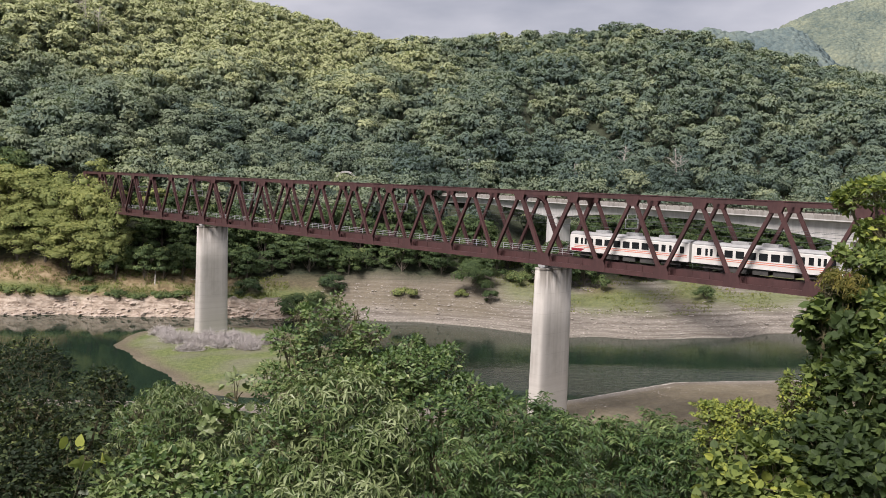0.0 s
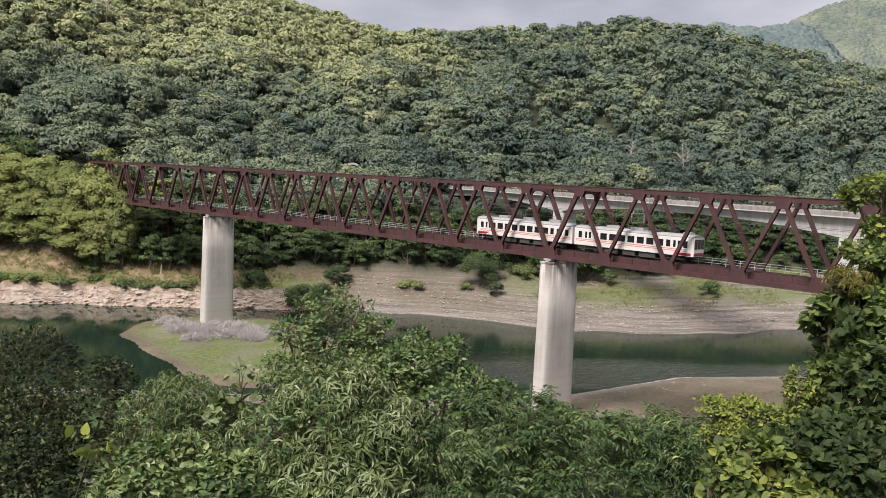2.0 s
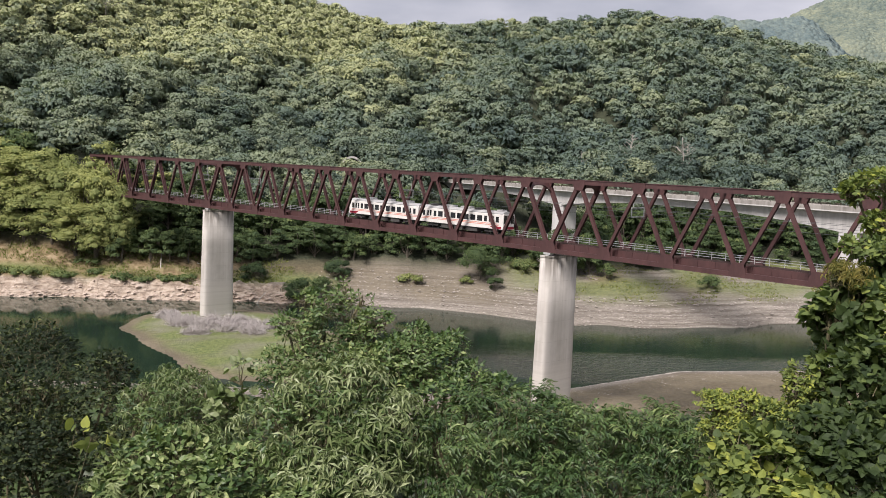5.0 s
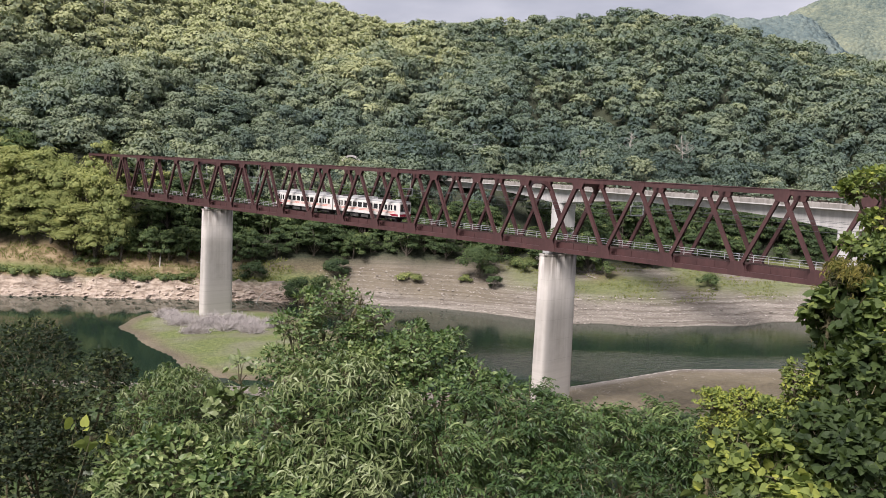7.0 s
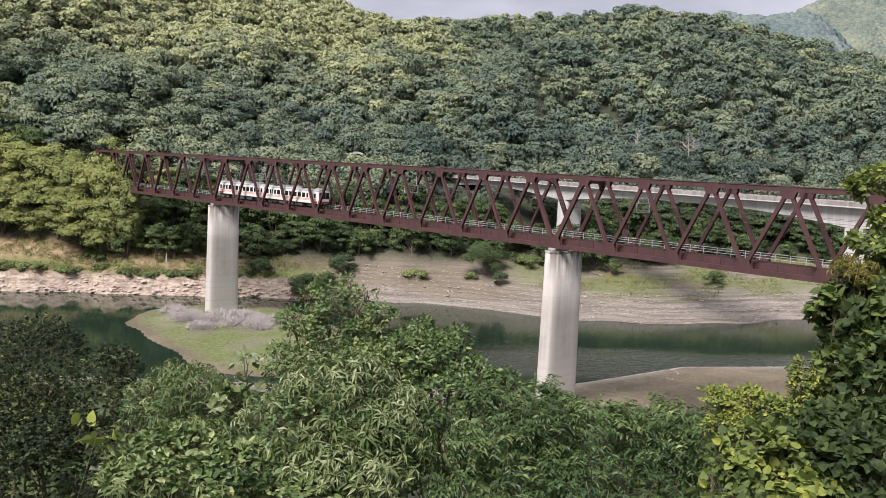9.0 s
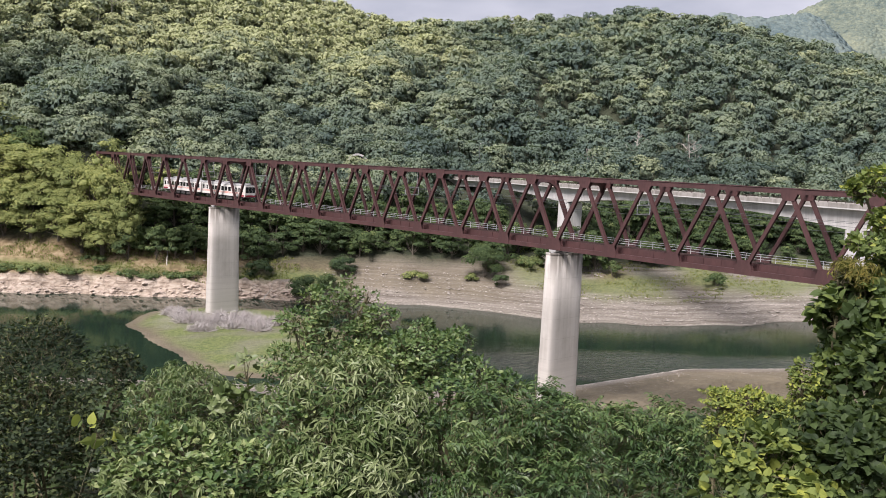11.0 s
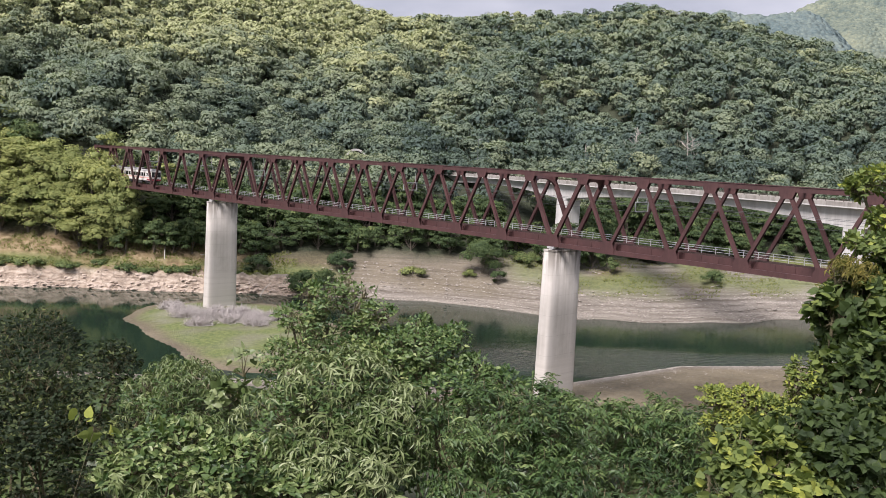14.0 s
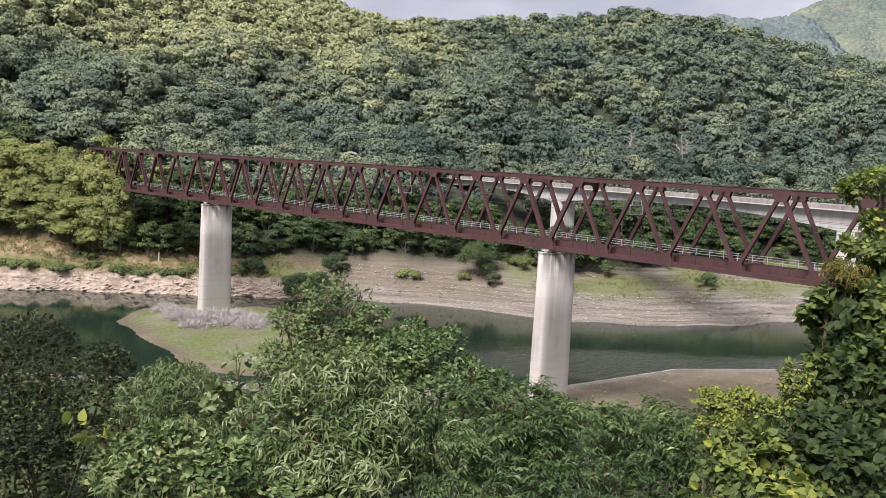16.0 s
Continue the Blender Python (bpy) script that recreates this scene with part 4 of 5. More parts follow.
# the tall yellow-green group before the far bridge end, with lower trees at its foot, and those behind the near pier
for x, y, top, wide in ((-128, 243, 40.5, 1.6), (-120, 241, 39, 1.5), (-113, 240, 38, 1.5), (-106, 239, 37.6, 1.4), (-100, 238, 37.2, 1.3), (-94.5, 236, 35.6, 1.1), (-90, 235, 30.5, 0.9),
                        (-112, 265, 41, 1.0), (-118, 263, 41, 1.0), (-106, 267, 41, 1.0), (-101, 264, 38, 1.0), (-124, 258, 41, 1.2), (-134, 240, 31, 1.5), (-124, 237, 29, 1.4), (-116, 236, 28, 1.4), (-108, 235, 27, 1.3), (-101, 234, 26, 1.2), (-95, 233.5, 24, 1.1), (-88, 233, 19, 1.0),
                        (-81, 235, 19, 1.0), (-76, 236, 18.5, 1.0), (-71, 237, 19, 1.0), (-66, 238, 19, 1.0), (29, 243, 22, 1.1), (36, 243.5, 22, 1.1), (41.5, 246, 22, 1.1), (33, 247, 24, 1.1)):
    z = float(height(x, y)) - 0.5
    if top - z > 14 and x < 0:
        k = rng.randint(2)
        t, m = (copy_thing(tall_models[k], Matrix()) if k in used_tall else tall_models[k]), (24.0, 20.0)[k]
        used_tall.add(k)
        wide = 0.62 + 0.3 * wide
    else:
        k = rng.choice([0, 4, 5] if x < -84 else [2, 4, 5])
        t, m = copy_thing(models[k], Matrix()), (11.0, 9.5, 12.0, 10.0, 7.5, 8.5)[k]
    t.matrix_basis = pose(x, y, z, 0, 0, rng.uniform(0, 360)) @ Matrix.Diagonal((wide, wide, (top - z) / (1.06 * m), 1))
for k in range(6):
    if k not in used:
        models[k].matrix_basis = pose(-180 + 8 * k, 262, float(height(-180 + 8 * k, 262)))


def shrub(x, y, w, h, seed, tint, label, name="bush"):
    """A low leafy bush on the bank."""
    r = np.random.RandomState(seed)
    th = thing(name, pose(x, y, float(height(x, y)) - 0.1), label, "bush")
    n, per = 12, int(60 * max(1.0, (w * h / 14) ** 0.9))
    cv, nv, cen, rad = crown(r, w / 2, h, n, per, 0.42)
    m = Mesh()
    for c in cen:
        limb(m, r, (0, 0, -0.2), c, 0.05, 0.015, 0.1, 4)
    part("stems", m, M_BARK, th)
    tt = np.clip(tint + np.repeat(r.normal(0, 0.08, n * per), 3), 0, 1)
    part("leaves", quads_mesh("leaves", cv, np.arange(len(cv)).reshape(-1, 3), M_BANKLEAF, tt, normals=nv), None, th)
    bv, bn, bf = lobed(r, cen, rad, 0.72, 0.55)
    # inner leaves take a darker tint as shade within the bush
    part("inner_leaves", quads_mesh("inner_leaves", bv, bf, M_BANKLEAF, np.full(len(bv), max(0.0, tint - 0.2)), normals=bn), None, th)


shrub(-9.5, 239.5, 7.5, 1.5, 1, 0.85, "bright green low bush on the layered bank")
shrub(6.5, 238.5, 4.6, 1.3, 2, 0.75, "small green bush on the layered bank")
shrub(10.0, 239.0, 14.0, 10.0, 3, 0.34, "grey-green spreading bush on the bank")
shrub(14.0, 233.0, 4.5, 4.0, 4, 0.25, "grey-green bush near the water line")
shrub(-37.5, 226.8, 11.0, 6.6, 5, 0.22, "dark rounded bush at the foot of the bank")
shrub(-34.0, 232.0, 7.0, 4.5, 6, 0.35, "dull green bush above the shore")
shrub(46.0, 243.0, 5.5, 4.0, 7, 0.45, "small green tree-like bush on the grassy bank")
shrub(23.0, 244.0, 9.0, 3.0, 14, 0.62, "bright green scrub behind the pier")
shrub(30.0, 247.0, 9.0, 4.0, 15, 0.5, "leafy green bush behind the pier")
# very low tints put the tree shade into the colour of these two dark bushes
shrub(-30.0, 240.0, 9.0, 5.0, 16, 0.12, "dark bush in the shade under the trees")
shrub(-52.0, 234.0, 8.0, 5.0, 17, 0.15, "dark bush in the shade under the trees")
shrub(36.0, 246.0, 8.0, 4.0, 8, 0.55, "leafy green bush behind the pier")
shrub(76.0, 243.0, 8.0, 3.4, 9, 0.40, "round green bush on the open bank")
for i, (x, u) in enumerate(((-118, 6), (-110, 5), (-101, 6), (-93, 8), (-86, 5), (-80, 5.5), (-74, 6), (-69, 6), (-63, 7), (-58, 6), (-97, 12), (-125, 9))):
    y = float(np.interp(x, SHORE[:, 0], SHORE[:, 1])) + u
    shrub(x, y, rng.uniform(5, 9), rng.uniform(0.9, 1.7), 40 + i, rng.uniform(0.45, 0.75), "low green scrub on the brown bank")


def dead_tree(x, y, h, seed, label="bare bleached dead tree"):
    r = np.random.RandomState(seed)
    th = thing("dead_tree", pose(x, y, float(height(x, y)) - 0.5), label, "tree")
    m = Mesh()
    limb(m, r, (0, 0, 0), (r.normal() * 0.6, r.normal() * 0.6, h), 0.26, 0.08, 0.03, 6)
    part("trunk", m, M_DEADWOOD, th)
    for i in range(14):
        z = h * r.uniform(0.4, 0.95)
        a, ln = r.uniform(0, math.tau), (1.15 - z / h) * h * 0.5
        b = Mesh()
        tip = (math.cos(a) * ln, math.sin(a) * ln, z + ln * 0.6)
        limb(b, r, (0, 0, z), tip, 0.13, 0.05, 0.12, 4)
        part("branch", b, M_DEADWOOD, th)


for i, (x, y, h) in enumerate(((87, 325, 17), (90, 328, 14), (68, 325, 13), (50, 322, 12), (-150, 362, 17), (-156, 368, 15), (-146, 366, 16))):
    dead_tree(x, y, h, 60 + i)
dead_tree(27, 243, 5, 70, "bare pale dead shrub on the bank")
dead_tree(31, 244, 4.5, 71, "bare pale dead shrub on the bank")

# driftwood on the banks
for i, (x, y, ln, a, e) in enumerate(((-77.5, 234, 9, 105, 26), (-65, 238, 8, 3, 2), (44, 243, 6, 170, 4), (75.5, 241, 3.5, 30, 6), (100, 240, 4, 80, 14), (-48, 226, 5, 60, 35))):
    m = Mesh()
    limb(m, np.random.RandomState(i), (-ln / 2, 0, 0), (ln / 2, 0, 0.1), 0.16, 0.07, 0.04, 6)
    ob = part("driftwood_log", m, M_DEADWOOD)
    ob.matrix_basis = pose(x, y, float(height(x, y)) + (math.sin(radians(e)) * ln / 2) + 0.1, 0, -e, a)
    tagged(ob, "bleached driftwood trunk lying on the bank", "driftwood", "driftwood on the banks")

# dry grey brush round the foot of the far pier
M_DRYTWIG = speckled("dry_grey_twigs", (0.36, 0.33, 0.31), (0.54, 0.50, 0.48), 2.0, 0.95)


def dry_brush(x, y, w, h, seed):
    r = np.random.RandomState(seed)
    n = 2600
    mound = r.normal(0, w * 0.24, (9, 2))[r.randint(9, size=n)]
    p0 = np.concatenate([mound + r.normal(0, w * 0.03, (n, 2)), np.zeros((n, 1))], 1)
    d = rand_dirs(r, n, 0.55)
    d[:, 2] = np.abs(d[:, 2])
    p0 = p0 + d * h * r.uniform(0.0, 0.5, (n, 1))
    tip = p0 + unit(d + 0.5 * r.normal(size=(n, 3))) * h * r.uniform(0.15, 0.45, (n, 1))
    s = np.cross(d, r.normal(size=(n, 3)))
    s = s / np.linalg.norm(s, axis=1)[:, None] * 0.028
    v = np.stack([p0 - s, p0 + s, tip + s * 0.6, tip - s * 0.6], 1).reshape(-1, 3)
    ob = new("dry_brush", quads_mesh("dry_brush", v, np.arange(n * 4).reshape(-1, 4), M_DRYTWIG))
    ob.location = (x, y, float(height(x, y)) - 0.05)
    tagged(ob, "dry grey leafless brush on the mud island", "brush", "dry brush on the mud island", kind="stuff")


for i, (x, y, w, h) in enumerate(((-61, 194, 5, 2.2), (-57, 190, 6, 2.6), (-53, 187, 6, 2.8), (-50, 191, 6, 3.0), (-47, 186, 6, 2.6), (-44, 190, 6, 2.4), (-41, 184, 6, 2.4), (-52, 180, 4, 2.0), (-64, 198, 5, 2.0), (-46, 195, 6, 2.4), (-39, 191, 5, 2.2))):
    dry_brush(x, y, w * 1.15, h * 1.3, 80 + i)

# stones strewn in bands over the bare bank, and tufts of grass
def strewn(name, label, n, spots, seed, material, low, high):
    r = np.random.RandomState(seed)
    bv, bf = blob(r, np.zeros(3), 1.0, 0.6)
    x, y = spots(r, n)
    z = height(x, y)
    sz = r.uniform(low, high, (len(x), 1, 1)) * r.uniform(0.6, 1.3, (len(x), 1, 3)) * np.array([1.35, 1.0, 0.8])
    v = (bv[None] * sz + np.stack([x, y, z - 0.52 * sz[:, 0, 2]], -1)[:, None]).reshape(-1, 3)
    f = (np.arange(len(x))[:, None, None] * len(bv) + bf[None]).reshape(-1, 3)
    tagged(new(name, quads_mesh(name, v, f, material)), label, "stones", kind="stuff")


def bank_spots(r, n):
    x = r.uniform(-35, 105, n)
    band = r.randint(0, 11, n) * 1.35 + 0.4 + r.normal(0, 0.22, n)
    return x, np.interp(x, SHORE[:, 0], SHORE[:, 1]) + 1.2 * wobble(x, x * 0, 23, 3) + band


def cliff_spots(r, n):
    x = r.uniform(-130, -36, n)
    return x, np.interp(x, SHORE[:, 0], SHORE[:, 1]) + 1.2 * wobble(x, x * 0, 23, 3) + np.abs(r.normal(0.8, 1.0, n))


def bar_spots(r, n):
    x = r.uniform(14, 80, n)
    return x, np.interp(x, NEAR[:, 0], NEAR[:, 1]) - np.abs(np.where(r.uniform(size=n) < 0.45, r.normal(0, 0.7, n), r.normal(0, 5.0, n)))


M_ROCK = speckled("pink_shore_rock", (0.30, 0.235, 0.185), (0.54, 0.45, 0.375), 0.5, 0.9, strength=0.6, dist=0.1)
M_STONE = speckled("bank_stone", (0.25, 0.22, 0.19), (0.52, 0.47, 0.42), 0.6, 0.9, strength=0.4, dist=0.05)
strewn("bank_stones", "pale stones lying in bands on the bare bank", 5000, bank_spots, 5, M_STONE, 0.08, 0.30)
strewn("shore_rocks", "pale pink rock outcrops along the shore", 420, cliff_spots, 6, M_ROCK, 0.25, 0.9)
strewn("bar_stones", "white stones along the edge of the mud bar", 3200, bar_spots, 7, M_STONE, 0.08, 0.22)
M_GRASS = leaf_mat("bank_grass", [(0.0, (0.09, 0.12, 0.035)), (0.5, (0.17, 0.20, 0.06)), (1.0, (0.30, 0.27, 0.11))], 0.8, 0.1, 0.2)


def tufts(label, x, y, tall, seed, tint):
    r = np.random.RandomState(seed)
    n = len(x)
    p = np.stack([x, y, height(x, y)], 1)
    d = rand_dirs(r, n, 1.6)
    d[:, 2] = np.abs(d[:, 2])
    tip = p + d * tall * r.uniform(0.5, 1.2, (n, 1))
    s = np.cross(d, r.normal(size=(n, 3)))
    s = s / np.linalg.norm(s, axis=1)[:, None] * 0.11
    v = np.stack([p - s, p + s, tip + s * 0.4, tip - s * 0.4], 1).reshape(-1, 3)
    t = np.repeat(np.clip(tint + r.normal(0, 0.2, n), 0, 1), 4)
    tagged(new("grass", quads_mesh("grass", v, np.arange(n * 4).reshape(-1, 4), M_GRASS, t)), label, "grass", kind="stuff")


gr = np.random.RandomState(11)
gx1 = gr.uniform(-135, -42, 9000)
gu1 = gr.uniform(4, 17, 9000)
ok1 = wobble(gx1, gu1 * 3, 14, 51) > -0.25
tufts("rough dry and green grass on the brown bank", gx1[ok1], (np.interp(gx1, SHORE[:, 0], SHORE[:, 1]) + gu1)[ok1], 0.7, 12, 0.55)
gx2 = gr.uniform(16, 110, 9000)
gu2 = gr.uniform(13, 37, 9000)
ok2 = wobble(gx2, gu2 * 2, 20, 53) > -0.1
tufts("thin grass on the open bank", gx2[ok2], (np.interp(gx2, SHORE[:, 0], SHORE[:, 1]) + gu2)[ok2], 0.5, 13, 0.6)

# far mountains
def mountain_material(name, stops):
    """Far woods: crowns as rounded cells, in patches of lighter and darker trees."""
    m, t, p = mat(name, 0.95)
    big = noise_tex(t, 0.012, 5)
    cells = node(t, "ShaderNodeTexVoronoi", Scale=0.11)
    t.links.new(t.nodes.new("ShaderNodeTexCoord").outputs["Object"], cells.inputs["Vector"])
    dome = math_node(t, "SUBTRACT", 1.0, cells.outputs["Distance"])
    v = math_node(t, "ADD", math_node(t, "MULTIPLY", big, 0.6), math_node(t, "MULTIPLY", noise_tex(t, 0.16, 3), 0.4))
    t.links.new(ramp(t, v, stops), p.inputs["Base Color"])
    p.inputs["Specular IOR Level"].default_value = 0.05
    bump(t, p, dome, 0.8, 9.0)
    return m


# distance haze is mixed into these paler, bluish base colours
M_RIDGE = mountain_material("far_ridge_forest", [(0.38, (0.10, 0.14, 0.145)), (0.5, (0.15, 0.19, 0.18)), (0.62, (0.20, 0.24, 0.20))])
M_MOUNTAIN = mountain_material("far_mountain_forest", [(0.38, (0.11, 0.145, 0.13)), (0.5, (0.18, 0.21, 0.165)), (0.62, (0.27, 0.29, 0.205))])


def mountain(pts, y, depth, seed, label, material):
    """A wooded ridge far behind, its crest through the points (x, z)."""
    xs = np.arange(pts[0][0], pts[-1][0], 5.0)
    ts = np.linspace(0, 1, 80)
    X, T = np.meshgrid(xs, ts)
    crest = np.interp(X, [p[0] for p in pts], [p[1] for p in pts])
    Y = y - depth * (1 - T)
    Z = crest * T ** 1.1 + 14 * np.sin(math.pi * T) * wobble(X, Y, 160, seed)
    r = np.random.RandomState(seed)
    Z = Z + r.uniform(-2.2, 2.2, Z.shape)
    v = np.stack([X + r.uniform(-2, 2, X.shape), Y, Z], -1).reshape(-1, 3)
    a, b = np.meshgrid(np.arange(len(xs) - 1), np.arange(len(ts) - 1))
    q = (b * len(xs) + a).ravel()
    quad = np.stack([q, q + 1, q + len(xs) + 1, q + len(xs)], -1)
    tagged(new("backdrop", quads_mesh("backdrop", v, quad, material, None, True)), label, "mountain", kind="structure")


mountain([(250, 200), (400, 294), (423, 307), (444, 315), (475, 309), (514, 309), (561, 317), (580, 322), (610, 312), (650, 280), (720, 215), (820, 120), (900, 40)], 1500, 500, 3, "hazy blue-green wooded mountain ridge", M_RIDGE)
mountain([(480, 150), (643, 300), (700, 380), (723, 399), (769, 421), (808, 438), (893, 462), (977, 480), (1200, 520), (1700, 450)], 1900, 650, 5, "tall hazy green mountain behind the valley", M_MOUNTAIN)

# roadside lamp posts and the tunnel mouth
for x, y in ((-30, 332), (-3, 318), (8.5, 304)):
    z = float(height(x, y))
    th = thing("lamp_post", pose(x, y, z - 0.3), "slim grey road lamp post beside the road", "lamp post", "lamp posts along the road")
    top = 46.0 if x > 0 else 42.5
    part("pole", Mesh().tube([(0, 0, 0), (0, 0, top - z)], [0.11, 0.07], 6), M_WIRE, th)
    part("lamp_arm", Mesh().tube([(0, 0, top - z), (0.9, -0.5, top - z + 0.3)], 0.07, 5).box((1.1, -0.6, top - z + 0.3), (0.6, 0.25, 0.12)), M_GALV, th)
tz = 32.0
tm = Mesh()
arc = [(math.cos(a) * 3.9, math.sin(a) * 4.2 + 4.2) for a in np.linspace(0, math.pi, 17)]
arc2 = [(math.cos(a) * 3.2, math.sin(a) * 3.5 + 4.2) for a in np.linspace(0, math.pi, 17)]
for y0 in (0, 4.0):
    for (x, z) in arc + arc2:
        tm.v.append((x, y0, z))
for i in range(16):
    tm.f += [(i, i + 1, 18 + i, 17 + i), (34 + i, 35 + i, 52 + i, 51 + i), (i, i + 1, 35 + i, 34 + i), (17 + i, 18 + i, 52 + i, 51 + i)]
ob = part("tunnel_mouth", tm, M_ROAD)
ob.matrix_basis = pose(-35.0, 312, tz, 0, 0, 12)
tagged(ob, "pale concrete rim of a road tunnel mouth", "tunnel", kind="structure")

# ---------------------------------------------------------------- plants on the slope before the camera
M_LANCE = leaf_mat("narrow_leaves", [(0.0, (0.024, 0.040, 0.015)), (0.4, (0.076, 0.122, 0.036)), (0.75, (0.195, 0.240, 0.100)), (1.0, (0.40, 0.45, 0.25))], 0.45, 0.4, 0.22)
M_BROAD = leaf_mat("vine_leaves", [(0.0, (0.022, 0.038, 0.018)), (0.45, (0.070, 0.105, 0.036)), (0.75, (0.16, 0.21, 0.06)), (1.0, (0.40, 0.43, 0.085))], 0.6, 0.22, 0.3)
# a dark-leaved kind, its greens lowered further for the shade it stands in
M_DARK = leaf_mat("shade_tinted_leaves", [(0.0, (0.012, 0.020, 0.012)), (0.5, (0.032, 0.048, 0.022)), (1.0, (0.19, 0.22, 0.075))], 0.6, 0.15, 0.1)
M_GREEN = leaf_mat("feathered_leaves", [(0.0, (0.016, 0.036, 0.014)), (0.4, (0.060, 0.112, 0.034)), (0.75, (0.150, 0.212, 0.070)), (1.0, (0.34, 0.39, 0.16))], 0.45, 0.4, 0.22)
M_TWIG = speckled("green_brown_twigs", (0.08, 0.07, 0.035), (0.17, 0.15, 0.08), 20.0, 0.8)
M_DRYLEAF = leaf_mat("browned_leaves", [(0.0, (0.05, 0.06, 0.02)), (0.5, (0.14, 0.13, 0.035)), (1.0, (0.30, 0.24, 0.06))], 0.6, 0.2, 0.3)

LANCE = ((0, 0, 0), (0.40, 0.5, 0.10), (0.45, 0, 0), (0.40, -0.5, 0.10), (1, 0, -0.14))
OVATE = ((0, 0, 0), (0.32, 0.5, 0.07), (0.42, 0, 0), (0.32, -0.5, 0.07), (1, 0, -0.10))
HEART = ((0, 0, 0), (-0.08, 0.22, 0.02), (0.10, 0.46, 0.05), (0.40, 0.50, 0.04), (0.72, 0.30, -0.02), (1, 0, -0.16), (0.72, -0.30, -0.02), (0.40, -0.50, 0.04), (0.10, -0.46, 0.05), (-0.08, -0.22, 0.02), (0.42, 0, -0.04))
LEAF_F = np.array([[0, 2, 1], [0, 3, 2], [1, 2, 4], [2, 3, 4]])
HEART_F = np.array([[10, i, (i + 1) % 10] for i in range(10)])


def leaves_at(base, along, up, length, width, shape):
    """Folded leaves: base points, directions, upper sides, sizes."""
    a = along / np.linalg.norm(along, axis=1)[:, None]
    s = np.cross(up, a)
    s /= np.linalg.norm(s, axis=1)[:, None] + 1e-9
    n = np.cross(a, s)
    pts = []
    for u, v, w in shape:
        pts.append(base + a * (u * length) + s * (v * width) + n * (w * length))
    v = np.stack(pts, 1).reshape(-1, 3)
    f = (np.arange(len(base))[:, None, None] * len(shape) + (HEART_F if len(shape) > 5 else LEAF_F)[None]).reshape(-1, 3)
    return v, f


